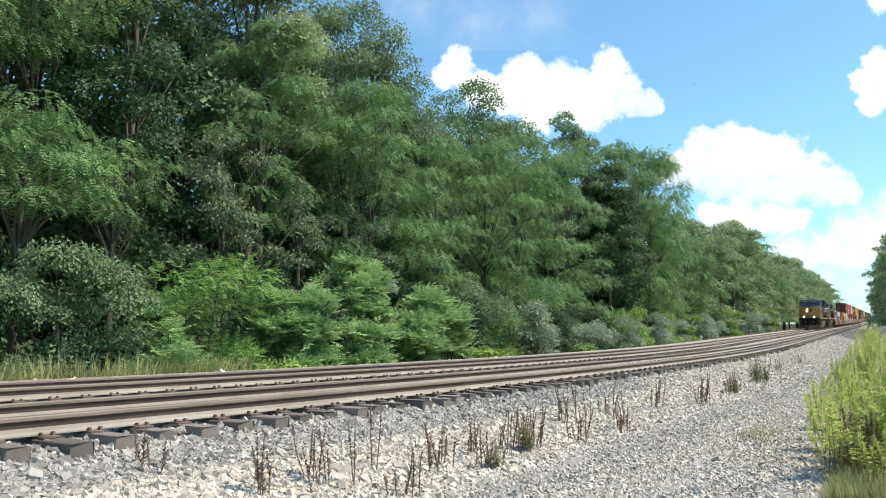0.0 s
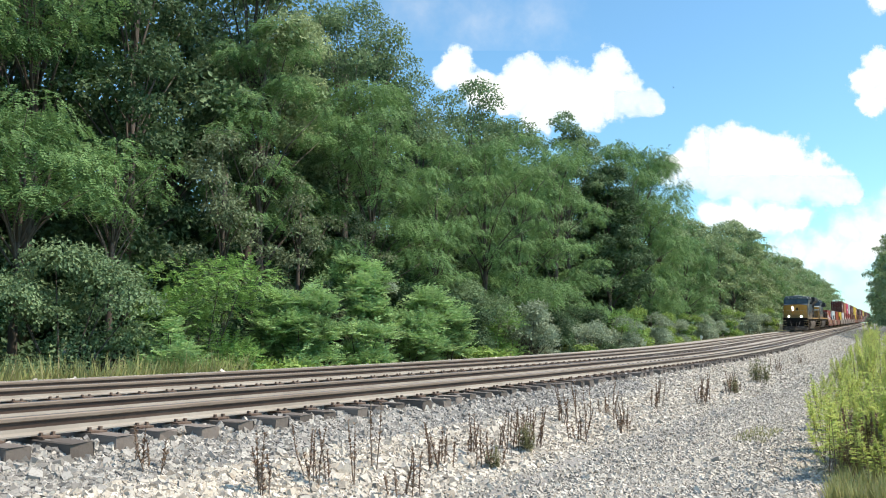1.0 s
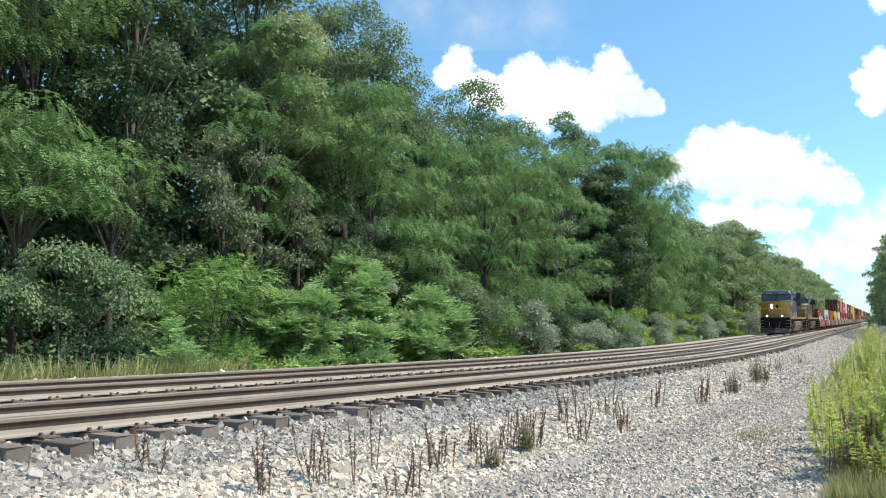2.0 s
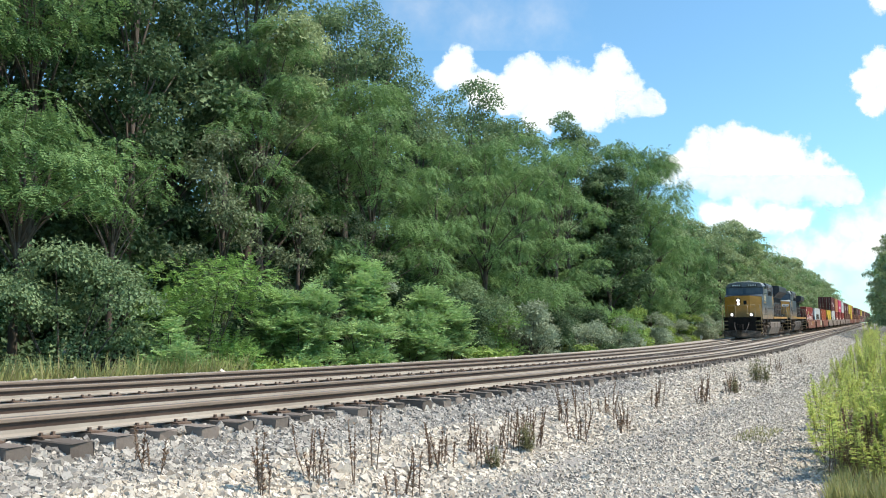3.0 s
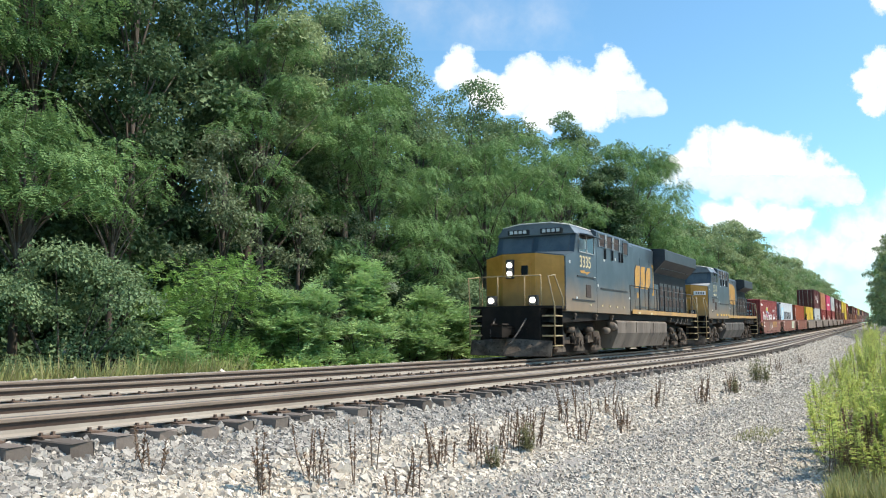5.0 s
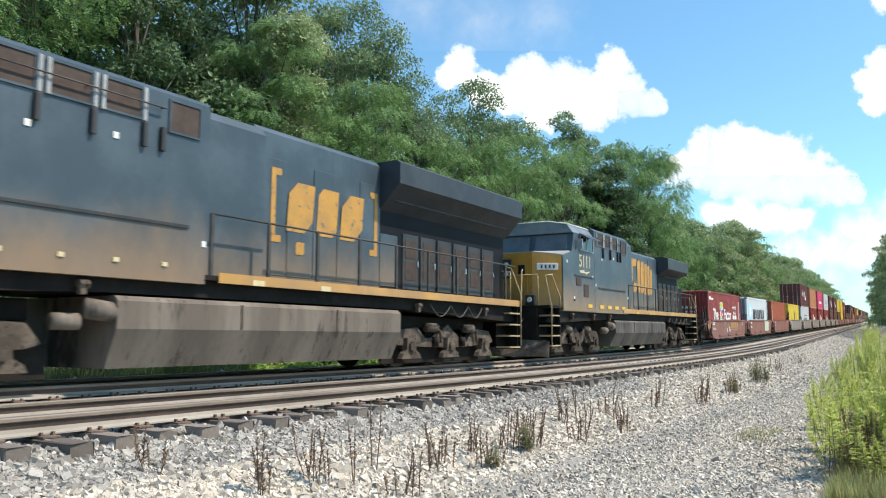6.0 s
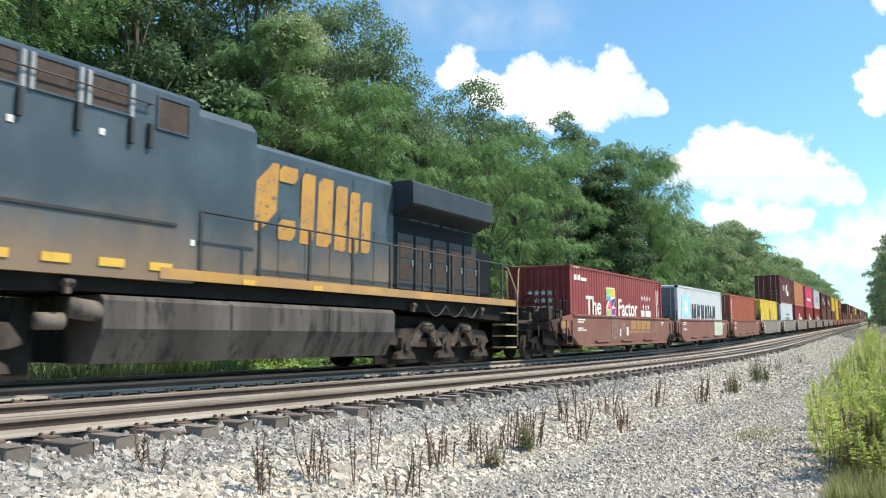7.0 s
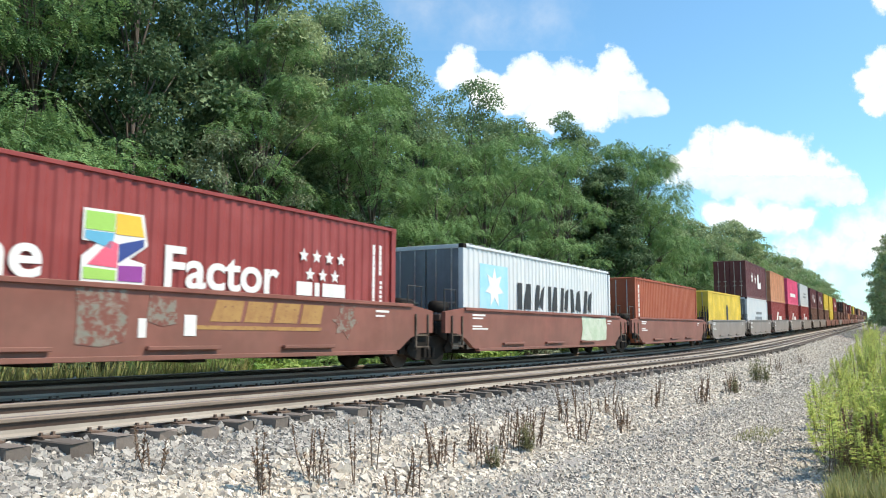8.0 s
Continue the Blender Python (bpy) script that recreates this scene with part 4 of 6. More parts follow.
cloud(980, 160, 560, 300, [(812, 122, 46), (850, 158, 46), (900, 170, 44), (940, 145, 54), (1000, 158, 60), (1078, 135, 48), (1105, 172, 48), (1040, 178, 60), (1145, 188, 32), (960, 195, 46), (1165, 192, 20)], 1, 0.22)
cloud(1350, 320, 520, 320, [(1215, 300, 42), (1250, 268, 44), (1305, 262, 52), (1350, 285, 56), (1395, 280, 50), (1280, 305, 60), (1440, 312, 48), (1480, 335, 44), (1395, 325, 50), (1510, 350, 24), (1335, 325, 50), (1200, 318, 24)], 2, 0.25)
cloud(1345, 385, 460, 150, [(1262, 378, 36), (1290, 382, 34), (1318, 380, 40), (1345, 386, 40), (1372, 384, 42), (1400, 390, 36), (1428, 386, 32)], 7, 0.6)
cloud(1470, 430, 620, 240, [(1385, 446, 40), (1415, 444, 46), (1445, 450, 46), (1475, 446, 44), (1500, 412, 60), (1540, 400, 66), (1590, 395, 80), (1545, 430, 60), (1465, 424, 40), (1520, 452, 50)], 3, 0.9, 3300.0, 0.97)
cloud(1500, 505, 360, 130, [(1470, 490, 40), (1530, 500, 50), (1570, 530, 50)], 8, 1.7, 3300.0, 0.9)
cloud(1580, 140, 260, 240, [(1532, 145, 32), (1565, 118, 42), (1600, 150, 66), (1545, 178, 34)], 4, 0.25)
cloud(1580, 0, 180, 90, [(1560, 0, 30), (1600, -5, 40)], 5, 0.5)
cloud(840, 25, 420, 130, [(740, 5, 120), (850, 40, 130), (960, 30, 110)], 6, 3.2, 3400.0, 0.95)

# ---- the train. Vehicle space: x runs back along the train, y towards the woods, z up from the rail head.
MOVERS = []      # (thing, place in the train, length)
WHEELSETS = []   # (part, x, height, radius)


def wheelset(parent, x, r=0.52):
    bm = bmesh.new()
    for sg in (-1, 1):
        disc(bm, (0, 0), r, sg * 0.70, sg * 0.80, 22)
        disc(bm, (0, 0), r + 0.03, sg * 0.665, sg * 0.70, 22)
        disc(bm, (0, 0), r * 0.34, sg * 0.80, sg * 0.87, 12)
    tube(bm, [(0, -1.0, 0), (0, 1.0, 0)], 0.085, 10)
    w = part("wheelset", bm, WHEEL, parent, "", False, Matrix.Translation((x, 0, r)))
    WHEELSETS.append((w, x, r, r))
    return w


def loco_truck(loco, centre, style):
    """Three-axle truck: side frames with pedestals, springs, brake cylinders."""
    for sg in (-1, 1):
        y0, y1 = (-1.12, -0.98) if sg < 0 else (0.98, 1.12)
        bm = bmesh.new()
        prism(bm, [(centre - 2.55, 0.62), (centre - 2.3, 0.92), (centre - 1.45, 0.98), (centre - 1.1, 0.72), (centre - 0.65, 0.72), (centre, 1.08), (centre + 0.65, 0.72), (centre + 1.1, 0.72), (centre + 1.45, 0.98), (centre + 2.3, 0.92), (centre + 2.55, 0.62),
                    (centre + 2.3, 0.55), (centre + 1.2, 0.5), (centre + 0.5, 0.48), (centre - 0.5, 0.48), (centre - 1.2, 0.5), (centre - 2.3, 0.55)], y0, y1)
        part("truck_frame", bm, TRUCK if style == 1 else WHEEL, loco, "dust-caked cast truck side frame")
        if sg < 0:
            for dx in (-1.88, 0, 1.88):
                bm = bmesh.new()
                prism(bm, [(centre + dx - 0.42, 0.22), (centre + dx + 0.42, 0.22), (centre + dx + 0.36, 0.34), (centre + dx + 0.2, 0.42), (centre + dx + 0.18, 0.72), (centre + dx - 0.18, 0.72), (centre + dx - 0.2, 0.42), (centre + dx - 0.36, 0.34)], -1.24, -1.10)
                disc(bm, (centre + dx, 0.52), 0.13, -1.30, -1.24, 14)
                part("axle_box", bm, TRUCK if style == 1 else WHEEL, loco)
            for dx in (-0.95, 0.95):
                bm = bmesh.new()
                tube(bm, [(centre + dx - 0.24, -1.2, 0.98), (centre + dx + 0.22, -1.2, 0.98)], 0.12, 12)
                tube(bm, [(centre + dx + 0.2, -1.2, 0.98), (centre + dx + 0.45, -1.2, 0.9), (centre + dx + 0.5, -1.2, 0.6)], 0.035, 6)
                part("brake_cylinder", bm, TRUCK, loco, "", True)
                if style == 2:
                    c = centre + dx
                    bm = prism(bmesh.new(), [(c - 0.78, 0.52), (c - 0.5, 0.52), (c, 0.98), (c + 0.5, 0.52), (c + 0.78, 0.52), (c + 0.18, 1.14), (c - 0.18, 1.14)], -1.22, -1.13)
                    part("chevron_beam", bm, TRUCK, loco, "pale dusty arched beam of the truck")
                bm = bmesh.new()
                tube(bm, [(centre + dx * 0.72, -1.17, 0.5), (centre + dx * 0.72, -1.17, 0.75)], 0.09, 10)
                part("spring", bm, FRAME, loco, "", True)
    bm = bmesh.new()
    for dx in (-1.0, 0.9):
        box(bm, centre + dx - 0.55, centre + dx + 0.6, -0.62, 0.62, 0.22, 1.0, 0.06)
    box(bm, centre - 2.5, centre + 2.5, -0.85, 0.85, 0.95, 1.28, 0.04)
    part("motor_block", bm, FRAME, loco)
    # Added dark sheet that stands in for the shade between the wheels.
    bm = box(bmesh.new(), centre - 2.75, centre + 2.75, -0.93, -0.88, 0.10, 0.62, 0.01)
    part("brake_rigging", bm, FRAME, loco)
    for dx in (-1.88, 0, 1.88):
        wheelset(loco, centre + dx)


def window(loco, x0, x1, z0, z1, y, material=None, frame_mat=None, name="window"):
    bm = bmesh.new()
    box(bm, x0, x1, y - 0.012, y + 0.02, z0, z1)
    w = part(name, bm, material or GLASS, loco, "dark cab glass" if material is None else "brown grille")
    bm = bmesh.new()
    t = 0.035
    for a in ((x0 - t, x1 + t, z1, z1 + t), (x0 - t, x1 + t, z0 - t, z0), (x0 - t, x0, z0, z1), (x1, x1 + t, z0, z1)):
        box(bm, a[0], a[1], y - 0.028, y + 0.01, a[2], a[3])
    part("window_frame", bm, frame_mat or ROOF, w)
    return w


def polyblock(name, polys, y, material, parent, label="", depth=0.006):
    """Painted shapes on a side, one part for each polygon of (x, z)."""
    for p in polys:
        ob = part(name, prism(bmesh.new(), p, y - depth, y), material, parent, label)
    return ob


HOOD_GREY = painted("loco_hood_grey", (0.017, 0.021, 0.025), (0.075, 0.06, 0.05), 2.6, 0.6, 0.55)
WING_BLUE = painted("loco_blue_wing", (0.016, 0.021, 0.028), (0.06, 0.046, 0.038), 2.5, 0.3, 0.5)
SILL_MARK = surface("reflective_yellow", (0.72, 0.44, 0.06), (0.6, 0.36, 0.06), 0.5, 0, 4, 40, 0.05, 0.002)
# A darker brown for the platforms and gear at the well ends.
WELL_DARK = surface("well_end_dark", (0.045, 0.026, 0.02), (0.09, 0.05, 0.038), 0.85, 0, 2.5, 22, 0.3, 0.005, (0.14, 0.085, 0.06), 0.66)
# Blue-grey roof made lighter: it carries the sky's reflection as colour.
ROOF_SKYLIT = surface("roof_skylit_blue", (0.12, 0.15, 0.18), (0.2, 0.225, 0.245), 0.4, 0.0, 1.2, 20)


def build_loco(style, number, label):
    loco = thing("locomotive", label, "locomotive", "locomotives")
    TANK_LOW = 0.24 if style == 1 else 0.32
    HS = -1.53  # side of the cab and of the wide body
    HOOD, WING0, WING1 = (4.92, 13.1, 19.7) if style == 1 else (4.54, 13.9, 18.0)  # hood height, ends of the radiator wings
    # nose: a wedge in plan, sloping roof
    bm = bmesh.new()
    plan = [(-0.02, -1.5), (-0.5, -0.62), (-0.5, 0.62), (-0.02, 1.5)]
    bot = [bm.verts.new((x, y, 1.76)) for x, y in plan] + [bm.verts.new((0.95, 1.5, 1.76)), bm.verts.new((0.95, -1.5, 1.76))]
    top = [bm.verts.new((x, y, 3.52 + (0.10 if abs(y) < 1 else 0))) for x, y in plan] + [bm.verts.new((0.95, 1.5, 3.72)), bm.verts.new((0.95, -1.5, 3.72))]
    n = 6
    for i in range(n):
        if i in (3, 5):
            continue
        bm.faces.new((bot[i], bot[(i + 1) % n], top[(i + 1) % n], top[i]))
    bmesh.ops.recalc_face_normals(bm, faces=bm.faces[:])
    part("nose_front", bm, YELLOW, loco, "yellow nose with road grime")
    bm = bmesh.new()
    t2 = [bm.verts.new((x, y, 3.523 + (0.10 if abs(y) < 1 else 0))) for x, y in plan] + [bm.verts.new((1.05, 1.5, 3.74)), bm.verts.new((1.05, -1.5, 3.74))]
    bm.faces.new(t2)
    ext = bmesh.ops.extrude_face_region(bm, geom=bm.faces[:])
    for v in ext["geom"]:
        if isinstance(v, bmesh.types.BMVert):
            v.co.z += 0.035
    # Pale top on the second locomotive, body blue on the first.
    part("nose_top", bm, ROOF if style == 2 else BLUE, loco, "pale nose top")
    # nose door with window, and lamp box
    bm = bmesh.new()
    box(bm, -0.515, -0.495, -0.45, 0.05, 1.85, 3.35, 0.006)
    door = part("nose_door", bm, YELLOW, loco)
    bm = bmesh.new()
    box(bm, -0.525, -0.505, -0.36, -0.10, 2.85, 3.2, 0.02)
    part("door_window", bm, GLASS, door)
    bm = bmesh.new()
    box(bm, -0.60, -0.48, 0.16, 0.46, 2.75, 3.42, 0.03)
    lampbox = part("lamp_box", bm, BLACK, loco, "black headlight housing")
    for z in (2.92, 3.22):
        bm = bmesh.new()
        tube(bm, [(-0.63, 0.31, z), (-0.58, 0.31, z)], 0.085, 14)
        part("headlight", bm, HEADLAMP if style == 1 else HEADLAMP_OFF, lampbox, "bright headlight" if style == 1 else "unlit headlight")
    for y in (-0.78, 0.78):
        bm = bmesh.new()
        box(bm, -1.10, -0.92, y - 0.17, y + 0.17, 1.80, 2.14, 0.03)
        d = part("ditch_light", bm, BLACK, loco)
        bm = bmesh.new()
        tube(bm, [(-1.14, y, 1.98), (-1.09, y, 1.98)], 0.085, 14)
        part("lens", bm, HEADLAMP if style == 1 else HEADLAMP_OFF, d, "bright ditch light" if style == 1 else "unlit ditch light")
    # cab: raked windscreen, roof with sloped shoulders
    bm = bmesh.new()
    prism(bm, [(0.0, 1.62), (3.2, 1.62), (3.2, 4.42), (1.10, 4.42), (0.86, 3.72), (0.0, 3.52)], -1.53, 1.53)
    bmesh.ops.bevel(bm, geom=[e for e in bm.edges if abs(e.verts[0].co.y - e.verts[1].co.y) < 0.01], offset=0.02, segments=2, affect="EDGES")
    part("cab", bm, BLUE, loco, "weathered blue cab with brown dust below")
    bm = bmesh.new()
    prism(bm, [(-1.53, 4.42), (-1.30, 4.74), (-0.6, 4.86), (0.6, 4.86), (1.30, 4.74), (1.53, 4.42)], 0.98, 3.25, "x")
    part("cab_roof", bm, ROOF_SKYLIT, loco, "blue-grey cab roof with sky reflection in its colour")
    # Added white bars: the bright highlight along the roof edge, built as shape.
    bm = bmesh.new()
    tube(bm, [(0.96, -1.31, 4.745), (3.27, -1.31, 4.745)], 0.022, 6)
    tube(bm, [(0.96, -1.3, 4.74), (0.96, -0.6, 4.86), (0.96, 0.6, 4.86), (0.96, 1.3, 4.74)], 0.018, 6)
    part("roof_gutter", bm, WHITE, loco, "white bar for the roof edge highlight", True)
    for y in (-0.72, 0.72):
        bm = bmesh.new()
        a = [(0.885, 3.80), (1.085, 4.38)]
        for yy0, yy1 in ((y - 0.6, y + 0.6),):
            v = [bm.verts.new((a[0][0] - 0.02, yy0, a[0][1])), bm.verts.new((a[0][0] - 0.02, yy1, a[0][1])), bm.verts.new((a[1][0] - 0.02, yy1, a[1][1])), bm.verts.new((a[1][0] - 0.02, yy0, a[1][1]))]
            bm.faces.new(v)
            r = bmesh.ops.extrude_face_region(bm, geom=bm.faces[:])
            for g in r["geom"]:
                if isinstance(g, bmesh.types.BMVert):
                    g.co.x += 0.03
        part("windscreen", bm, WINDSCREEN, loco, "raked windscreen with the sky's reflection in its colour")
    if style == 1:
        for y in (-0.65, 0.65):
            bm = bmesh.new()
            box(bm, 0.86, 1.0, y - 0.42, y + 0.42, 4.46, 4.64, 0.02)
            b = part("number_board", bm, BLACK, loco)
            for k in range(4):
                part("number_mark", box(bmesh.new(), 0.848, 0.86, y - 0.34 + 0.18 * k, y - 0.34 + 0.18 * k + 0.12, 4.49, 4.61), WHITE, b)
    else:
        for sg in (-1, 1):
            bm = bmesh.new()
            box(bm, -0.02, 0.02, -0.36, 0.36, -0.115, 0.115, 0.01)
            b = part("number_board", bm, WHITE, loco, "white number board", False, Matrix.Translation((-0.27, sg * 1.08, 3.13)) @ Matrix.Rotation(-sg * math.atan2(0.48, 0.88), 4, "Z"))
            for k in range(4):
                part("number_mark", box(bmesh.new(), -0.03, -0.02, -0.25 + 0.14 * k, -0.25 + 0.14 * k + 0.06, -0.06, 0.06), BLACK, b)
    # side windows of the cab and the row behind it
    for x0, x1, z0, z1 in ((1.32, 2.06, 3.80, 4.42), (2.13, 2.86, 3.80, 4.42)) if style == 1 else ((1.72, 2.32, 3.86, 4.38), (2.40, 3.02, 3.86, 4.38)):
        window(loco, x0, x1, z0, z1, HS)
    bm = bmesh.new()
    prism(bm, [(-1.54, 4.46), (-1.86, 4.28 if style == 2 else 4.40), (-1.86, 4.25 if style == 2 else 4.37), (-1.54, 4.42)], 1.36 if style == 1 else 1.6, 2.95, "x")
    part("sunshade", bm, BLUE, loco)
    bm = bmesh.new()
    box(bm, 1.30, 1.36, -1.78, -1.55, 3.85, 4.2, 0.01)
    part("mirror", bm, STEEL, loco)
    # wide body behind the cab
    bm = bmesh.new()
    prism(bm, [(-1.53, 1.62), (1.53, 1.62), (1.53, 4.70), (1.35, 4.82), (-1.35, 4.82), (-1.53, 4.70)], 3.2, 7.3, "x")
    part("equipment_body", bm, BLUE, loco, "weathered blue body side")
    bm = bmesh.new()
    prism(bm, [(-1.2, 1.80), (1.2, 1.80), (1.2, 4.62), (1.05, 4.80), (-1.05, 4.80), (-1.2, 4.62)], 7.3, 9.0, "x")
    part("vestibule", bm, BLUE, loco)
    for x in (3.42, 4.30, 5.18):
        window(loco, x + 0.05, x + 0.68, 4.18, 4.64, HS, GRILLE, BLUE, "grille")
        for k in (-0.03, 0.72):
            part("grille_post", box(bmesh.new(), x + k, x + k + 0.07, -1.575, -1.53, 4.14, 4.68, 0.008), ROOF, loco, "pale upright between the grilles")
    window(loco, 6.45, 7.05, 4.10, 4.60, HS, GRILLE, BLUE, "grille")
    rail_bar = tube(bmesh.new(), [(3.3, -1.62, 4.42), (6.3, -1.62, 4.42)], 0.014, 5)
    for x in (3.4, 4.9, 6.25):
        tube(rail_bar, [(x, -1.62, 4.42), (x, -1.54, 4.42)], 0.012, 5)
    part("grab_bar", rail_bar, RAILING, loco, "", True)
    for x in (4.16, 5.04, 5.95, 6.3):
        bm = bmesh.new()
        box(bm, x - 0.05, x + 0.03, -1.60, -1.53, 3.72, 4.12, 0.01)
        part("drain_pipe", bm, BLACK, loco)
    # engine hood, a little narrower than the walkways
    bm = bmesh.new()
    prism(bm, [(-0.97, 1.8), (0.97, 1.8), (0.97, HOOD - 0.12), (0.84, HOOD), (-0.84, HOOD), (-0.97, HOOD - 0.12)], 9.0, WING0, "x")
    part("engine_hood", bm, BLUE, loco, "weathered blue engine hood")
    for i in range(6):
        x = 9.1 + 0.8 * i
        bm = bmesh.new()
        box(bm, x, x + 0.72, -0.985, -0.965, 1.95, 3.2 if i % 2 else 4.3, 0.008)
        part("hood_door", bm, BLUE, loco)
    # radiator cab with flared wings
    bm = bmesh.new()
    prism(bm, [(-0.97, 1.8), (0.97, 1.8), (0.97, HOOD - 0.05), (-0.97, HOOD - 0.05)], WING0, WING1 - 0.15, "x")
    part("radiator_body", bm, BLUE_DARK_SHADE, loco, "recessed radiator section, dark blue with shade in its colour")
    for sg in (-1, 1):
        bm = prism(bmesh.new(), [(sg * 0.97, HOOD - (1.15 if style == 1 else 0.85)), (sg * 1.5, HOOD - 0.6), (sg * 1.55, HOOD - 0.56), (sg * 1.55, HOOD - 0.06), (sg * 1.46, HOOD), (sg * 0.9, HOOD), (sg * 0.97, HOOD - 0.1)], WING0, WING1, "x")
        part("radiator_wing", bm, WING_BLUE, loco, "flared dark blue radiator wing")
        for k in range(7):
            x = WING0 + 0.35 + (WING1 - WING0 - 0.5) * k / 7
            part("intake_screen", box(bmesh.new(), x, x + (WING1 - WING0) / 7 - 0.2, sg * 1.2 - 0.02, sg * 1.2 + 0.02, HOOD - 0.93, HOOD - 0.89), BLACK, loco)
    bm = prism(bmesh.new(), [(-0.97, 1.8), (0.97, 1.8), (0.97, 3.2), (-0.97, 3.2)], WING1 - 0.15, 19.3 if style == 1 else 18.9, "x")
    part("rear_hood", bm, BLUE_DARK_SHADE, loco)
    bm = bmesh.new()
    for i in range(22):
        x = WING0 + 0.2 + (WING1 - WING0 - 0.4) * i / 22
        box(bm, x, x + 0.12, -1.30, 1.30, HOOD, HOOD + 0.04)
    part("radiator_slats", bm, BLACK, loco)
    for i in range(6 if style == 1 else 5):
        x = 14.05 + 0.82 * i
        bm = bmesh.new()
        box(bm, x, x + 0.7, -0.995, -0.965, 1.92, 3.3, 0.01)
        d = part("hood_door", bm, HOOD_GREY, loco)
        bm = bmesh.new()
        box(bm, x + 0.10, x + 0.60, -1.005, -0.993, 2.15, 2.6)
        box(bm, x + 0.10, x + 0.60, -1.005, -0.993, 2.7, 3.15)
        part("door_panel", bm, GRILLE, d)
        part("door_latch", box(bmesh.new(), x + 0.64, x + 0.68, -1.02, -0.99, 2.5, 2.66), STEEL, d, "bright door latch")
    # platform, sill stripe, frame
    bm = bmesh.new()
    box(bm, -1.15, 19.5, -1.52, 1.52, 1.70, 1.785)
    part("platform", bm, FRAME, loco)
    bm = bmesh.new()
    box(bm, 7.6 if style == 1 else 6.6, 19.5, -1.555, -1.535, 1.66, 1.84)
    part("sill_stripe", bm, STRIPE, loco, "yellow sill stripe")
    bm = bmesh.new()
    prism(bm, [(-1.15, 1.25), (-0.6, 1.7), (19.2, 1.7), (19.5, 1.25), (19.2, 1.2), (13.7, 1.4), (5.4, 1.4), (-0.6, 1.2)], -1.38, 1.38)
    part("underframe", bm, FRAME, loco, "black underframe")
    for x in (0.9, 3.1, 5.0, 14.0, 17.4):
        bm = tube(bmesh.new(), [(x, -1.46, 1.5), (x + 0.16, -1.46, 1.5)], 0.07, 8)
        box(bm, x + 0.02, x + 0.12, -1.5, -1.4, 1.34, 1.48, 0.01)
        part("air_valve", bm, TRUCK, loco)
    # reflective marks along the sill
    for x in (2.4, 3.7, 4.6, 5.5, 6.4, 8.4, 10.3):
        bm = (box(bmesh.new(), x, x + 0.44, -1.552, -1.53, 1.78, 1.91) if style == 2 else box(bmesh.new(), x, x + 0.1, -1.55, -1.53, 1.86, 1.93)) if x < 7 else box(bmesh.new(), x, x + 0.3, -1.57, -1.556, 1.66, 1.76)
        part("sill_mark", bm, SILL_MARK if style == 2 else CREAM, loco, "yellow reflective mark" if style == 2 else "small pale reflective mark")
    # fuel tank
    bm = bmesh.new()
    prism(bm, [(-1.42, 1.36), (-1.50, 1.28), (-1.50, 0.85), (-1.24, TANK_LOW), (1.24, TANK_LOW), (1.50, 0.85), (1.50, 1.28), (1.42, 1.36)], 5.65, 13.25, "x")
    part("fuel_tank", bm, TANK if style == 1 else TANK_DARK, loco, "dust-covered fuel tank" if style == 1 else "stained dark fuel tank")
    for x in (8.2, 10.9):
        bm = bmesh.new()
        box(bm, x, x + 0.04, -1.515, -1.48, 0.86, 1.3)
        part("tank_seam", bm, TRUCK, loco)
    bm = bmesh.new()
    tube(bm, [(5.2, -1.35, 1.15), (5.65, -1.35, 1.1)], 0.16, 12)
    tube(bm, [(4.75, -1.25, 0.95), (5.15, -1.25, 0.95)], 0.13, 12)
    part("air_reservoir", bm, TANK, loco, "", True)
    loco_truck(loco, 2.15, style)
    loco_truck(loco, 16.0, style)
    # pilot, plough, steps, coupler
    bm = bmesh.new()
    prism(bm, [(-1.08, 0.40), (1.08, 0.40), (1.08, 1.70), (-1.08, 1.70)], -1.22, -1.05, "x")
    part("pilot", bm, FRAME, loco, "black pilot sheet")
    bm = bmesh.new()
    v = [bm.verts.new(c) for c in ((-1.85, 0, 0.12), (-1.3, -1.5, 0.12), (-1.2, -1.5, 0.62), (-1.5, 0, 0.70), (-1.3, 1.5, 0.12), (-1.2, 1.5, 0.62))]
    for f in ((0, 1, 2, 3), (0, 3, 5, 4)):
        bm.faces.new([v[i] for i in f])
    r = bmesh.ops.extrude_face_region(bm, geom=bm.faces[:])
    for g in r["geom"]:
        if isinstance(g, bmesh.types.BMVert):
            g.co.x += 0.05
    part("plough", bm, TRUCK, loco, "dusty snow plough")
    for end, x0, sg in (("front", -1.15, -1), ("rear", 19.5, 1)):
        bm = bmesh.new()
        box(bm, x0 + sg * 0.05, x0 + sg * 0.75, -0.14, 0.14, 0.82, 1.06, 0.03)
        box(bm, x0 + sg * 0.7, x0 + sg * 1.08, -0.2, 0.2, 0.74, 1.14, 0.05)
        part("coupler", bm, FRAME, loco)
        for y in (-0.6, 0.55):
            bm = bmesh.new()
            tube(bm, [(x0 + sg * 0.1, y, 1.35), (x0 + sg * 0.55, y * 0.9, 0.95), (x0 + sg * 0.8, y * 0.6, 0.55), (x0 + sg * 0.95, y * 0.5, 0.5)], 0.028, 6)
            part("air_hose", bm, RAILING, loco, "", True)
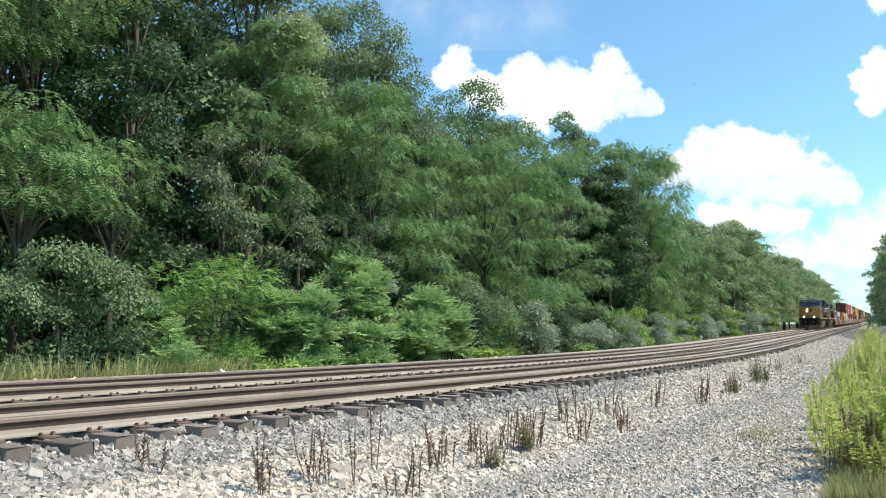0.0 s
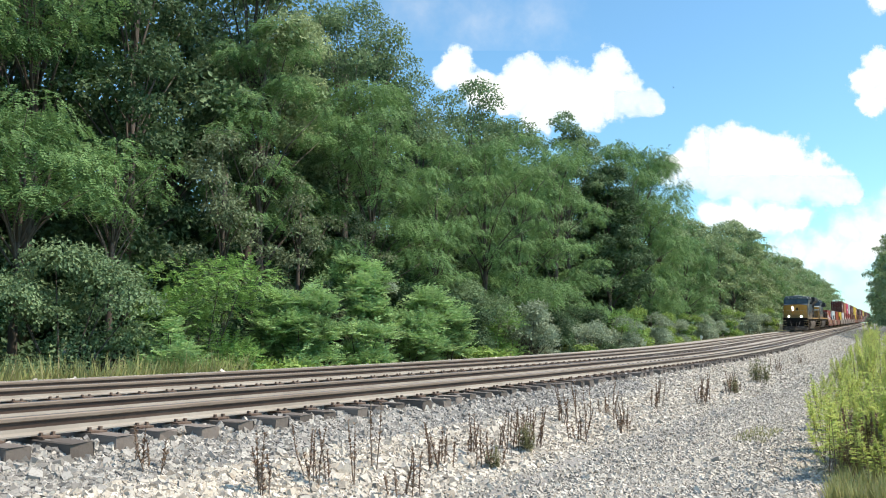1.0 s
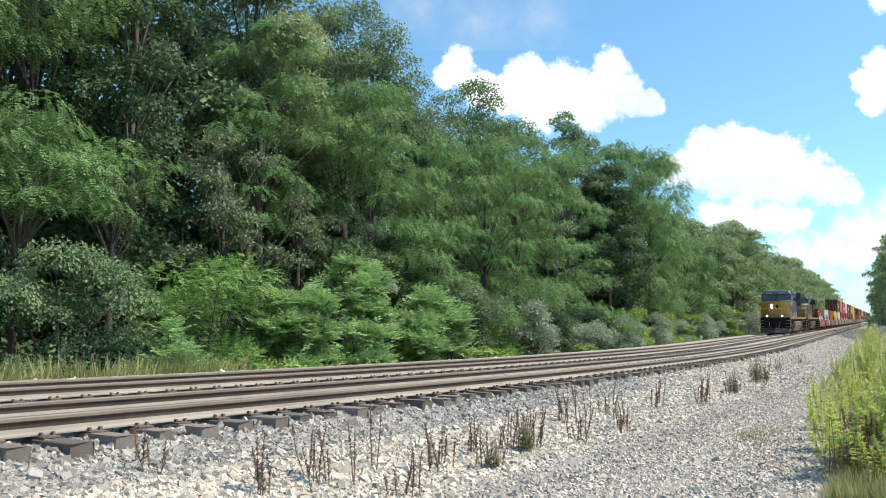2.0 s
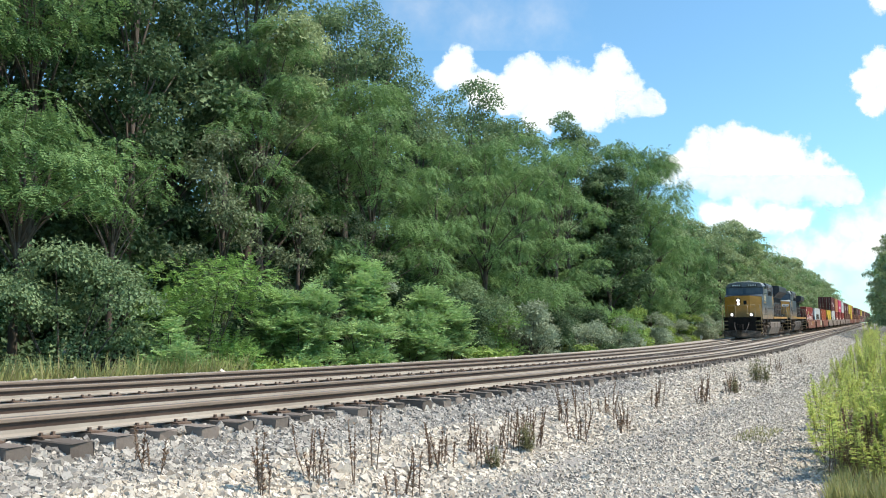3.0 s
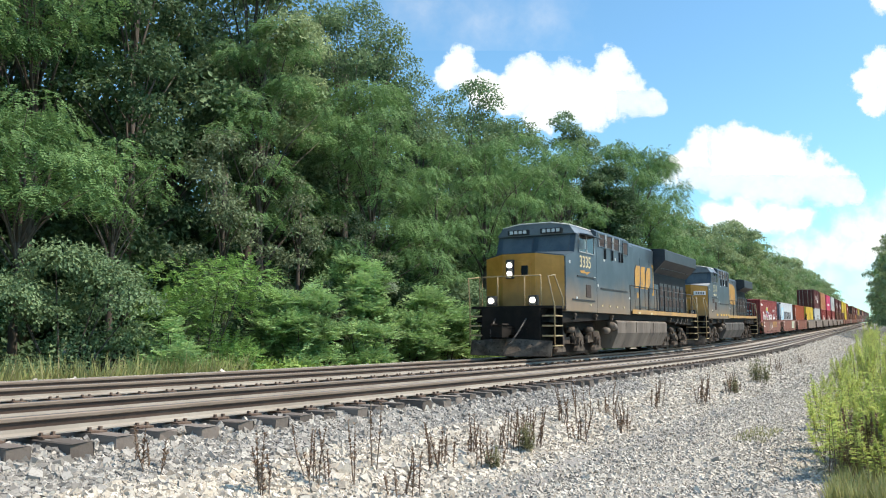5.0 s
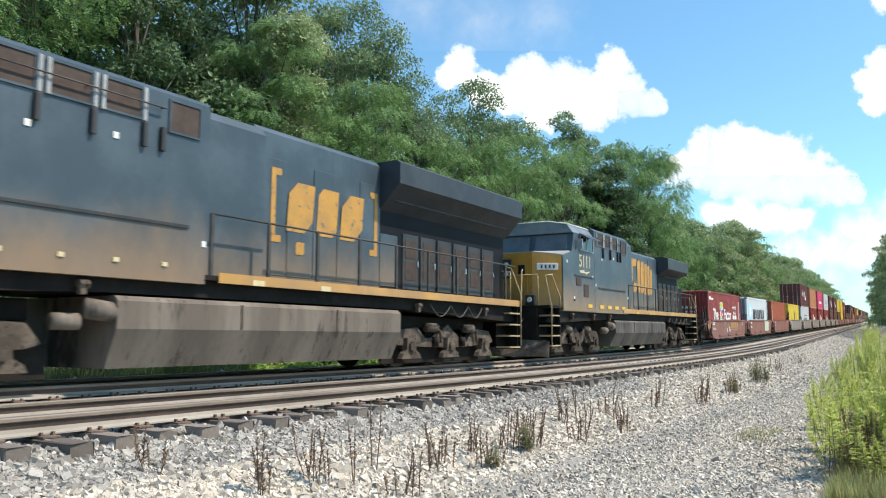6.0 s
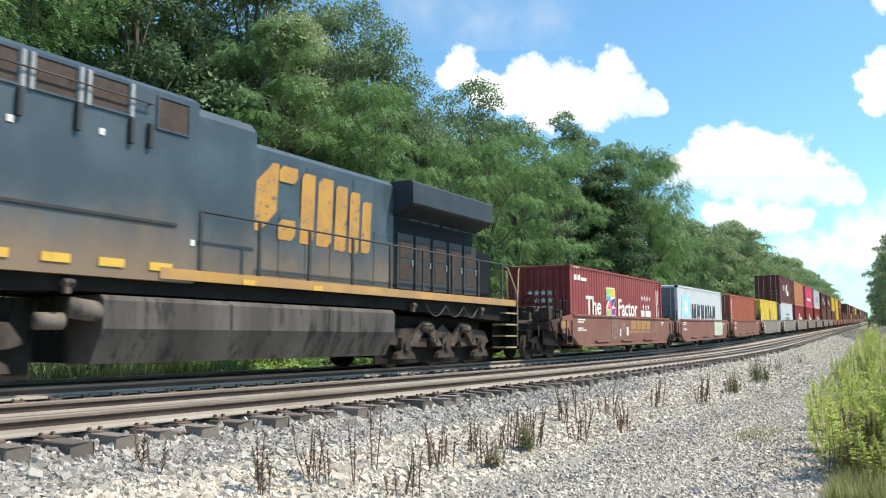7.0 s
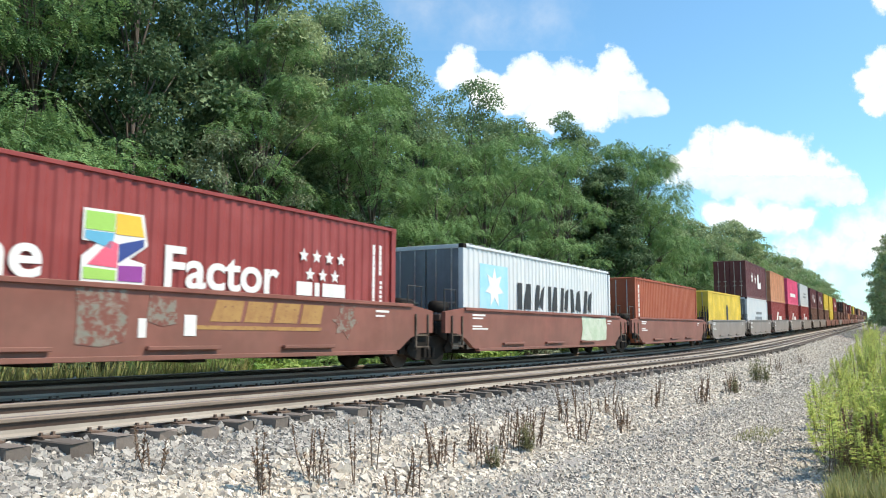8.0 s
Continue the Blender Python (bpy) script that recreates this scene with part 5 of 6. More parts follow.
    for sx in (-1, 1):
        xs = (-1.12, -0.42) if sx < 0 else (18.8, 19.48)
        for side in (-1, 1):
            y0, y1 = (-1.56, -1.12) if side < 0 else (1.12, 1.56)
            for k in range(4):
                z = 0.44 + 0.33 * k
                bm = bmesh.new()
                box(bm, xs[0], xs[1], y0, y1, z, z + 0.035)
                st = part("step", bm, FRAME, loco)
                bm = bmesh.new()
                box(bm, xs[0] - 0.012, xs[0] + 0.02, y0, y1, z - 0.01, z + 0.045)
                box(bm, xs[0], xs[1], y0 - 0.012 if side < 0 else y1, y0 if side < 0 else y1 + 0.012, z - 0.005, z + 0.04)
                part("step_edge", bm, RAILING_Y, st, "pale step edge")
            bm = bmesh.new()
            box(bm, xs[1], xs[1] + 0.03, y0, y1, 0.40, 1.7)
            box(bm, xs[0], xs[1], y1 if side < 0 else y0 - 0.03, y1 + 0.03 if side < 0 else y0, 0.4, 1.7)
            part("step_well", bm, FRAME, loco)
            bm = bmesh.new()
            yy = -1.58 if side < 0 else 1.58
            xo = xs[0] - 0.03 if sx < 0 else xs[1] + 0.03
            tube(bm, [(xo, yy, 0.5), (xo, yy, 1.75), (xo + 0.28 * -sx * -1, yy * 0.94, 2.75), (xo + 0.4, yy * 0.92, 2.82)], 0.022, 6)
            tube(bm, [(xs[1] + 0.02, yy, 1.7), (xs[1] + 0.02, yy, 2.05), (xs[1] - 0.3, yy * 0.9, 2.8), (xs[1] - 0.42, yy * 0.86, 2.82)], 0.022, 6)
            part("step_handrail", bm, RAILING_Y, loco, "pale step handrail", True)
    part("end_plate", box(bmesh.new(), 19.42, 19.5, -1.5, 1.5, 0.45, 1.72, 0.01), FRAME, loco, "black rear end plate")
    for y in (-1.25, -0.4, 0.4, 1.25):
        part("end_railing", tube(bmesh.new(), [(19.46, y, 1.72), (19.46, y, 2.72), (19.46, y * 0.6, 2.78)], 0.022, 6), RAILING_Y, loco, "pale rear railing", True)
    part("junction_box", box(bmesh.new(), 19.5, 19.68, -0.95, -0.6, 1.3, 1.62, 0.03), TRUCK, loco)
    part("lift_lever", tube(bmesh.new(), [(19.6, -1.4, 1.2), (19.66, -0.6, 1.12), (19.9, -0.1, 1.15)], 0.02, 5), RAILING_Y, loco, "", True)
    # front railing across the nose
    bm = bmesh.new()
    tube(bm, [(-1.14, -1.1, 1.78), (-1.14, -1.1, 2.8), (-1.14, 1.1, 2.8), (-1.14, 1.1, 1.78)], 0.022, 6)
    for y in (-0.5, 0.5):
        tube(bm, [(-1.14, y, 1.78), (-1.14, y, 2.8)], 0.02, 6)
    part("front_railing", bm, RAILING_Y, loco, "pale front railing", True)
    # walkway handrail on the near side and the far side
    for y in (-1.5, 1.5):
        for i in range(9):
            x = 7.45 + 1.40 * i
            bm = bmesh.new()
            box(bm, x - 0.035, x + 0.035, y - 0.02, y + 0.02, 1.78, 2.86)
            part("railing_post", bm, RAILING, loco)
        bm = bmesh.new()
        tube(bm, [(7.45, y, 2.86), (19.3, y, 2.86)], 0.02, 6)
        part("handrail", bm, RAILING, loco, "", True)
    # cables slung below the walkway
    for a, b in ((14.6, 15.6), (15.6, 16.5), (16.5, 17.3)):
        part("cable", tube(bmesh.new(), [(a + (b - a) * i / 6, -1.46, 1.56 - 0.3 * math.sin(math.pi * i / 6)) for i in range(7)], 0.018, 5), RAILING, loco, "", True)
    # panels, latch lines and small stencils
    for x0, x1, z in ((1.1, 3.0, 2.87), (3.6, 6.9, 2.53), (0.6, 2.9, 2.02) if style == 1 else (1.0, 1.1, 2.0)):
        bm = bmesh.new()
        box(bm, x0, x1, -1.56, -1.53, z, z + 0.05)
        part("rain_strip", bm, BLACK, loco)
    bm = bmesh.new()
    box(bm, 2.0, 2.5, -1.548, -1.53, 2.16, 2.62, 0.004)
    if style == 2:
        box(bm, 1.25, 1.75, -1.548, -1.53, 2.55, 2.82, 0.004)
    part("side_vent", bm, GRILLE, loco, "brown side vent")
    for x, z in ((0.35, 3.3), (2.9, 2.86), (3.25, 2.6), (4.0, 3.62), (5.4, 3.75), (1.0, 2.05), (7.2, 2.25)):
        part("stencil_mark", box(bmesh.new(), x, x + 0.09, -1.545, -1.53, z, z + 0.1), WHITE, loco, "small white stencil mark")
    num = lettering(number, 0.43 if style == 1 else 0.46, CREAM, "road_number", 0.003, 0.004 if style == 1 else 0.0)
    ob = new("road_number", num)
    ob.parent, ob.matrix_basis = loco, pose(1.36 if style == 1 else 1.55, -1.537, 3.24) @ Matrix.Diagonal((1.0, 1, 1, 1))
    tagged(ob, "cream painted road number")
    polyblock("bolt_mark", [[(x + (0.2 if style == 2 else 0), z) for x, z in ((1.38, 3.10), (1.9, 3.14), (1.88, 3.07), (2.52, 3.12), (2.06, 2.97), (2.08, 3.03), (1.5, 3.02))]], -1.532, ORANGE if style == 1 else CREAM, loco)
    # the owner's mark as plain blocks
    y = -0.99

    def slab(x, z, w, h, lean=0.0, c=0.1):
        return [(x, z), (x + w - c, z), (x + w, z + c), (x + w + lean, z + h), (x + lean + c, z + h), (x + lean, z + h - c)]
    if style == 1:
        polys = [slab(9.40, 2.62, 0.13, 1.5, 0, 0.02), slab(9.53, 3.98, 0.16, 0.14, 0, 0.02), slab(9.53, 2.62, 0.16, 0.14, 0, 0.02), slab(12.84, 2.62, 0.13, 1.5, 0, 0.02), slab(12.68, 3.98, 0.16, 0.14, 0, 0.02), slab(12.68, 2.62, 0.16, 0.14, 0, 0.02),
                 slab(9.86, 2.88, 0.8, 1.04, 0.06, 0.26), slab(10.78, 2.88, 0.68, 1.04, 0.06, 0.16), slab(11.58, 2.88, 0.8, 1.04, 0.06, 0.3), slab(10.15, 2.42, 0.26, 0.26, 0, 0.05)]
    else:
        polys = [slab(9.18, 2.78, 0.62, 1.42, 0.05, 0.45), slab(9.86, 2.68, 0.5, 0.42, 0.0, 0.12), slab(9.86, 3.86, 0.55, 0.34, 0.0, 0.12), slab(10.5, 2.66, 0.42, 1.5, 0.05, 0.1), slab(11.02, 2.66, 0.5, 1.5, 0.05, 0.14), slab(11.62, 2.62, 0.4, 1.46, 0.05, 0.08), slab(12.12, 2.62, 0.36, 1.4, 0.05, 0.08), slab(12.58, 2.66, 0.34, 1.2, 0.05, 0.08)]
    for q in polys:
        polyblock("painted_block", [q], y, ORANGE, loco, "faded orange painted block")
    # roof gear
    bm = bmesh.new()
    tube(bm, [(2.0, -0.25, 4.86), (2.0, -0.25, 5.02)], 0.09, 10)
    box(bm, 2.5, 3.0, -0.2, 0.2, 4.86, 4.96, 0.02)
    part("roof_antenna", bm, ROOF, loco)
    bm = bmesh.new()
    tube(bm, [(11.2, 0, HOOD - 0.02), (11.2, 0, HOOD + 0.14)], 0.3, 14)
    part("exhaust_stack", bm, FRAME, loco, "", True)
    return loco


# ---- intermodal wells and containers
WELL_BROWN = painted("well_brown", (0.2, 0.062, 0.043), (0.16, 0.09, 0.065), 1.6, 0.5, 0.6)
WELL_GREY = painted("well_grey", (0.20, 0.19, 0.185), (0.22, 0.17, 0.14), 1.9, 0.6, 0.6)
GRAFFITI = surface("graffiti_silver", (0.25, 0.2, 0.165), (0.2, 0.205, 0.165), 0.6, 0, 3, 25, 0.05, 0.002, (0.19, 0.065, 0.046), 0.44)
GOLD_MARK = surface("faded_gold_mark", (0.40, 0.23, 0.075), (0.33, 0.17, 0.06), 0.7, 0, 4, 25, 0.05, 0.002, (0.19, 0.075, 0.05), 0.56)
GRAFFITI_PALE = surface("graffiti_pale_green", (0.42, 0.52, 0.38), (0.55, 0.6, 0.5), 0.6, 0, 3, 25, 0.05, 0.002, (0.19, 0.08, 0.06), 0.6)


def well_truck(well, x):
    for sg in (-1, 1):
        bm = bmesh.new()
        prism(bm, [(x - 1.25, 0.36), (x - 1.2, 0.6), (x - 0.6, 0.78), (x + 0.6, 0.78), (x + 1.2, 0.6), (x + 1.25, 0.36), (x + 0.9, 0.34), (x + 0.45, 0.18), (x - 0.45, 0.18), (x - 0.9, 0.34)], sg * 1.0 - 0.07, sg * 1.0 + 0.07)
        f = part("truck_frame", bm, FRAME, well, "dark cast truck side frame")
        if sg < 0:
            for k in (-0.2, 0.0, 0.2):
                part("spring", tube(bmesh.new(), [(x + k, sg * 1.09, 0.25), (x + k, sg * 1.09, 0.5)], 0.075, 8), FRAME, f)
            for k in (-0.89, 0.89):
                part("axle_cap", disc(bmesh.new(), (x + k, 0.46), 0.12, sg * 1.14, sg * 1.06, 12), FRAME, f)
    for k in (-0.89, 0.89):
        wheelset(well, x + k, 0.42)


def build_well(material, front_end, label):
    """One unit of an articulated well car: x = 0 at the front of its container."""
    well = thing("well_car", label, "rail wagon", "well cars")
    for sg in (-1, 1):
        bm = bmesh.new()
        ya, yb = (-1.45, -1.33) if sg < 0 else (1.33, 1.45)
        prism(bm, [(-1.35, 0.86), (-0.75, 0.84), (-0.3, 0.72), (0.15, 0.46), (0.5, 0.40), (11.7, 0.40), (12.05, 0.46), (12.5, 0.72), (12.9, 0.84), (13.5, 0.86), (13.5, 1.40), (12.5, 1.52), (-0.3, 1.52), (-1.35, 1.40)], ya, yb)
        s = part("side_sill", bm, material, well)
        bm = bmesh.new()
        box(bm, -0.35, 12.55, sg * 1.45 - 0.05, sg * 1.45 + 0.05, 1.46, 1.54, 0.01)
        box(bm, 0.35, 11.85, sg * 1.46 - 0.06, sg * 1.46 + 0.06, 0.36, 0.44, 0.01)
        part("flange", bm, material, s)
        if sg < 0:
            for x in (1.9, 5.0, 8.1):
                bm = bmesh.new()
                box(bm, x, x + 1.5, -1.54, -1.46, 0.52, 0.585, 0.01)
                part("grab_step", bm, material, s)
    for x in (0.4, 3.2, 6.0, 8.9, 11.6):
        part("cross_bearer", box(bmesh.new(), x, x + 0.35, -1.34, 1.34, 0.30, 0.40), FRAME, well)
    for e, x0, x1 in (("front", -1.45, -0.1), ("rear", 12.3, 13.65)):
        bm = bmesh.new()
        box(bm, x0, x1, -1.33, 1.33, 1.18, 1.34, 0.02)
        box(bm, x0 + 0.1, x1 - 0.1, -0.4, 0.4, 0.82, 1.2, 0.02)
        part("end_platform", bm, WELL_DARK, well, "dark end platform")
        xm = (x0 + x1) / 2
        bm = tube(bmesh.new(), [(xm - 0.3, -1.25, 1.34), (xm - 0.3, -1.25, 2.0), (xm + 0.3, -1.25, 2.0), (xm + 0.3, -1.25, 1.34)], 0.02, 6)
        part("grab_iron", bm, RAILING, well)
        bm = bmesh.new()
        tube(bm, [(xm - 0.3, -0.9, 1.55), (xm + 0.3, -0.9, 1.55)], 0.16, 10)
        part("brake_reservoir", bm, FRAME, well, "", True)
        bm = bmesh.new()
        tube(bm, [(xm - 0.5, -1.2, 1.3), (xm - 0.35, -1.42, 0.95), (xm + 0.1, -1.43, 0.8), (xm + 0.45, -1.38, 1.2)], 0.025, 6)
        part("brake_hose", bm, FRAME, well, "", True)
        bm = box(bmesh.new(), xm - 0.32, xm + 0.32, -1.40, -1.34, 0.62, 1.2, 0.01)
        part("joint_plate", bm, FRAME, well)
        for z in (0.5, 0.78):
            part("ladder_rung", box(bmesh.new(), xm - 0.26, xm + 0.26, -1.49, -1.44, z, z + 0.035), TRUCK, well)
        part("ladder_rail", box(bmesh.new(), xm - 0.29, xm - 0.25, -1.49, -1.45, 0.45, 1.3), TRUCK, well)
        part("ladder_rail", box(bmesh.new(), xm + 0.25, xm + 0.29, -1.49, -1.45, 0.45, 1.3), TRUCK, well)
    if front_end:
        part("draft_end", prism(bmesh.new(), [(-2.4, 0.98), (-1.3, 0.86), (-1.3, 1.38), (-2.1, 1.26), (-2.4, 1.2)], -1.38, 1.38), WELL_DARK, well, "dark draft end")
        bm = box(bmesh.new(), -3.6, -2.4, -0.3, 0.3, 0.78, 1.15, 0.04)
        box(bm, -4.55, -3.5, -0.16, 0.16, 0.76, 1.06, 0.04)
        part("coupler", bm, FRAME, well)
        part("brake_box", box(bmesh.new(), -1.9, -1.2, -1.30, -0.7, 1.36, 1.56, 0.03), FRAME, well)
        part("end_sill", box(bmesh.new(), -2.9, -0.4, -0.85, 0.85, 0.55, 0.98, 0.03), FRAME, well)
        for x, y in ((-2.2, -1.0), (-1.75, -0.4), (-2.25, 0.2)):
            part("valve", box(bmesh.new(), x, x + 0.28, y, y + 0.3, 1.2, 1.62, 0.05), TRUCK, well)
        for y in (-1.05, 0.9):
            part("step_bracket", tube(bmesh.new(), [(-2.42, y, 1.2), (-2.5, y, 0.45), (-2.5, y + 0.35, 0.45), (-2.42, y + 0.35, 1.2)], 0.025, 6), TRUCK, well, "", True)
        for x, y0, y1, z1 in ((-2.35, -1.36, -1.0, 1.72), (-1.55, -0.5, 0.2, 1.78), (-0.95, -1.2, -0.75, 1.66), (-2.0, 0.4, 1.0, 1.7)):
            part("equipment_box", box(bmesh.new(), x, x + 0.36, y0, y1, 1.3, z1, 0.03), WELL_DARK, well, "dark brake equipment box")
        for x in (-2.3, -1.6, -0.9):
            part("end_post", tube(bmesh.new(), [(x, -1.3, 1.3), (x, -1.3, 2.35)], 0.028, 6), FRAME, well, "", True)
            part("pipe", tube(bmesh.new(), [(x, -1.42, 1.25), (x + 0.12, -1.46, 0.9), (x + 0.35, -1.44, 0.62), (x + 0.5, -1.4, 0.95)], 0.03, 6), FRAME, well, "", True)
        wheel = bmesh.new()
        tube(wheel, [(-2.48, -0.75 + 0.28 * math.cos(k * math.pi / 8), 1.85 + 0.28 * math.sin(k * math.pi / 8)) for k in range(17)], 0.022, 6)
        for k in range(3):
            tube(wheel, [(-2.48, -0.75 + 0.28 * math.cos(k * math.pi / 3), 1.85 + 0.28 * math.sin(k * math.pi / 3)), (-2.48, -0.75 - 0.28 * math.cos(k * math.pi / 3), 1.85 - 0.28 * math.sin(k * math.pi / 3))], 0.014, 5)
        part("brake_wheel", wheel, FRAME, well, "black hand brake wheel", True)
        # Added plate: the dark that hides the truck, built as a shape.
        part("side_skirt", prism(bmesh.new(), [(-2.5, 0.5), (-1.2, 0.42), (-0.6, 0.7), (-1.3, 0.9), (-2.5, 0.98)], -1.22, -1.16), FRAME, well, "added dark plate for the shade beside the truck")
        part("valve_panel", box(bmesh.new(), -1.5, -0.8, -1.468, -1.452, 1.02, 1.28, 0.005), GOLD_MARK, well, "rusty ochre panel")
        bm = tube(bmesh.new(), [(-2.45, -1.4, 1.0), (-2.45, -1.4, 2.0), (-2.0, -1.4, 2.0), (-2.0, -1.4, 1.4)], 0.02, 6)
        part("grab_rail", bm, RAILING, well, "", True)
        bm = tube(bmesh.new(), [(-2.45, 0.7, 1.4), (-2.45, 0.7, 2.3), (-2.45, -0.2, 2.3), (-2.45, -0.2, 1.4)], 0.02, 6)
        part("grab_rail", bm, RAILING, well, "", True)
        well_truck(well, -1.85)
    else:
        well_truck(well, -1.63)
    for x, z, w, h in ((0.1, 1.32, 0.75, 0.05), (0.1, 1.24, 0.6, 0.04), (0.1, 1.02, 0.55, 0.04), (0.1, 0.95, 0.9, 0.04), (11.1, 1.3, 0.5, 0.05), (11.1, 1.2, 0.35, 0.04)):
        part("stencil_line", box(bmesh.new(), x, x + w, -1.456, -1.449, z, z + h), WHITE, well, "small white stencil line")
    return well


def corrugated(bm, x0, x1, y, z0, z1, out, pitch=0.285, depth=0.026):
    """A trapezoid-corrugated sheet facing -y or +y."""
    pts = []
    x = x0
    while x < x1 - pitch * 0.5:
        for f, d in ((0.0, 0), (0.25, 0), (0.38, 1), (0.72, 1), (0.86, 0)):
            pts.append((x + f * pitch, d))
        x += pitch
    pts.append((x1, 0))
    lo = [bm.verts.new((a, y - out * depth * d, z0)) for a, d in pts]
    hi = [bm.verts.new((a, y - out * depth * d, z1)) for a, d in pts]
    for i in range(len(pts) - 1):
        bm.faces.new((lo[i], lo[i + 1], hi[i + 1], hi[i]))


def build_container(material, label, height=2.896, end_doors=True, length=12.192, dark=None):
    """Steel container: x from 0 to its length, z from 0."""
    c = thing("shipping_container", label, "shipping container", "containers on the train")
    for sg in (-1, 1):
        bm = bmesh.new()
        corrugated(bm, 0.16, length - 0.16, sg * 1.19, 0.15, height - 0.06, sg)
        part("side_wall", bm, material, c)
        bm = bmesh.new()
        y = sg * 1.219
        box(bm, 0.0, length, min(y, y - sg * 0.08), max(y, y - sg * 0.08), height - 0.07, height, 0.006)
        box(bm, 0.0, length, min(y, y - sg * 0.1), max(y, y - sg * 0.1), 0.0, 0.16, 0.008)
        part("side_rail", bm, material, c)
        for x in (0.0, length - 0.17):
            bm = bmesh.new()
            box(bm, x, x + 0.17, min(y, y - sg * 0.16), max(y, y - sg * 0.16), 0.0, height, 0.012)
            part("corner_post", bm, material, c)
            for z in (0.0, height - 0.118):
                bm = bmesh.new()
                ya = sg * 1.225
                box(bm, x - 0.004, x + 0.178, min(ya, ya - sg * 0.16), max(ya, ya - sg * 0.16), z, z + 0.122, 0.01)
                part("corner_casting", bm, FRAME if dark else material, c)
    bm = bmesh.new()
    v = []
    n = 72
    lo, hi = [], []
    for i in range(n + 1):
        x = 0.05 + (length - 0.1) * i / n
        z = height - 0.01 + (0.045 if i // 2 % 2 else 0)
        lo.append(bm.verts.new((x, -1.21, z)))
        hi.append(bm.verts.new((x, 1.21, z)))
    for i in range(n):
        bm.faces.new((lo[i], lo[i + 1], hi[i + 1], hi[i]))
    part("roof", bm, material, c)
    # front end, towards the locomotive
    bm = bmesh.new()
    if end_doors:
        bm.free()
        for y0, y1 in ((-1.08, -0.02), (0.02, 1.08)):
            part("door", box(bmesh.new(), 0.02, 0.07, y0, y1, 0.16, height - 0.12, 0.01), dark or material, c)
        for y in (-0.85, -0.35, 0.35, 0.85):
            bm = bmesh.new()
            tube(bm, [(-0.01, y, 0.12), (-0.01, y, height - 0.1)], 0.02, 6)
            for z in (0.9, 1.25):
                box(bm, -0.03, 0.02, y - 0.12, y + 0.12, z, z + 0.04)
            part("lock_rod", bm, STEEL, c)
    else:
        bm2 = bmesh.new()
        corrugated(bm2, -1.06, 1.06, 0.0, 0.16, height - 0.12, 1, 0.25, 0.045)
        for v in bm2.verts:
            v.co = Vector((0.045 + v.co.y, v.co.x, v.co.z))
        bm.free()
        part("end_wall", bm2, material, c)
    bm = bmesh.new()
    box(bm, length - 0.08, length - 0.02, -1.08, 1.08, 0.16, height - 0.12)
    part("rear_wall", bm, material, c)
    for z0, z1 in ((height - 0.12, height - 0.005), (0.0, 0.16)):
        part("end_beam", box(bmesh.new(), 0.0, 0.12, -1.1, 1.1, z0, z1, 0.01), material, c)
    bm = bmesh.new()
    box(bm, 0.2, length - 0.2, -1.1, 1.1, 0.06, 0.13)
    part("floor", bm, FRAME, c)
    return c


def text_part(body, height, x, z, material, parent, name, squeeze=1.0, y=-1.198):
    ob = new(name, lettering(body, height, material, name, 0.003, 0.021))
    ob.parent = parent
    ob.matrix_basis = pose(x, y, z) @ Matrix.Diagonal((squeeze, 1, 1, 1))
    return ob


def star(x, z, r):
    return [(x + (r if k % 2 == 0 else r * 0.45) * math.sin(math.pi * k / 5), z + (r if k % 2 == 0 else r * 0.45) * math.cos(math.pi * k / 5)) for k in range(10)]


C_RED = painted("container_red", (0.245, 0.032, 0.028), (0.22, 0.10, 0.08), 1.2, 0.25, 0.5, (0.30, 0.055, 0.05))
C_WHITE = painted("container_pale_grey", (0.60, 0.635, 0.66), (0.4, 0.36, 0.31), 1.0, 0.25, 0.5, (0.66, 0.68, 0.69))
C_GREY = painted("container_grey", (0.16, 0.18, 0.20), (0.3, 0.28, 0.25), 1.0, 0.25, 0.5)
C_ORANGE = painted("container_orange", (0.34, 0.075, 0.028), (0.3, 0.15, 0.09), 1.2, 0.3, 0.55, (0.38, 0.105, 0.05))
C_YELLOW = painted("container_yellow", (0.62, 0.45, 0.05), (0.4, 0.3, 0.12), 1.0, 0.25, 0.55)
C_MAROON = painted("container_maroon", (0.10, 0.022, 0.026), (0.15, 0.07, 0.06), 1.0, 0.3, 0.55)
C_PINK = painted("container_pink", (0.60, 0.06, 0.16), (0.5, 0.2, 0.2), 1.0, 0.2, 0.55)
C_TAN = painted("container_tan", (0.46, 0.20, 0.10), (0.4, 0.25, 0.15), 1.0, 0.2, 0.55)
C_BROWN = painted("container_brown", (0.13, 0.055, 0.035), (0.2, 0.12, 0.08), 1.0, 0.3, 0.6)


def place(ob, q, length, lift=0.0):
    MOVERS.append((ob, q, length, lift))
    return ob


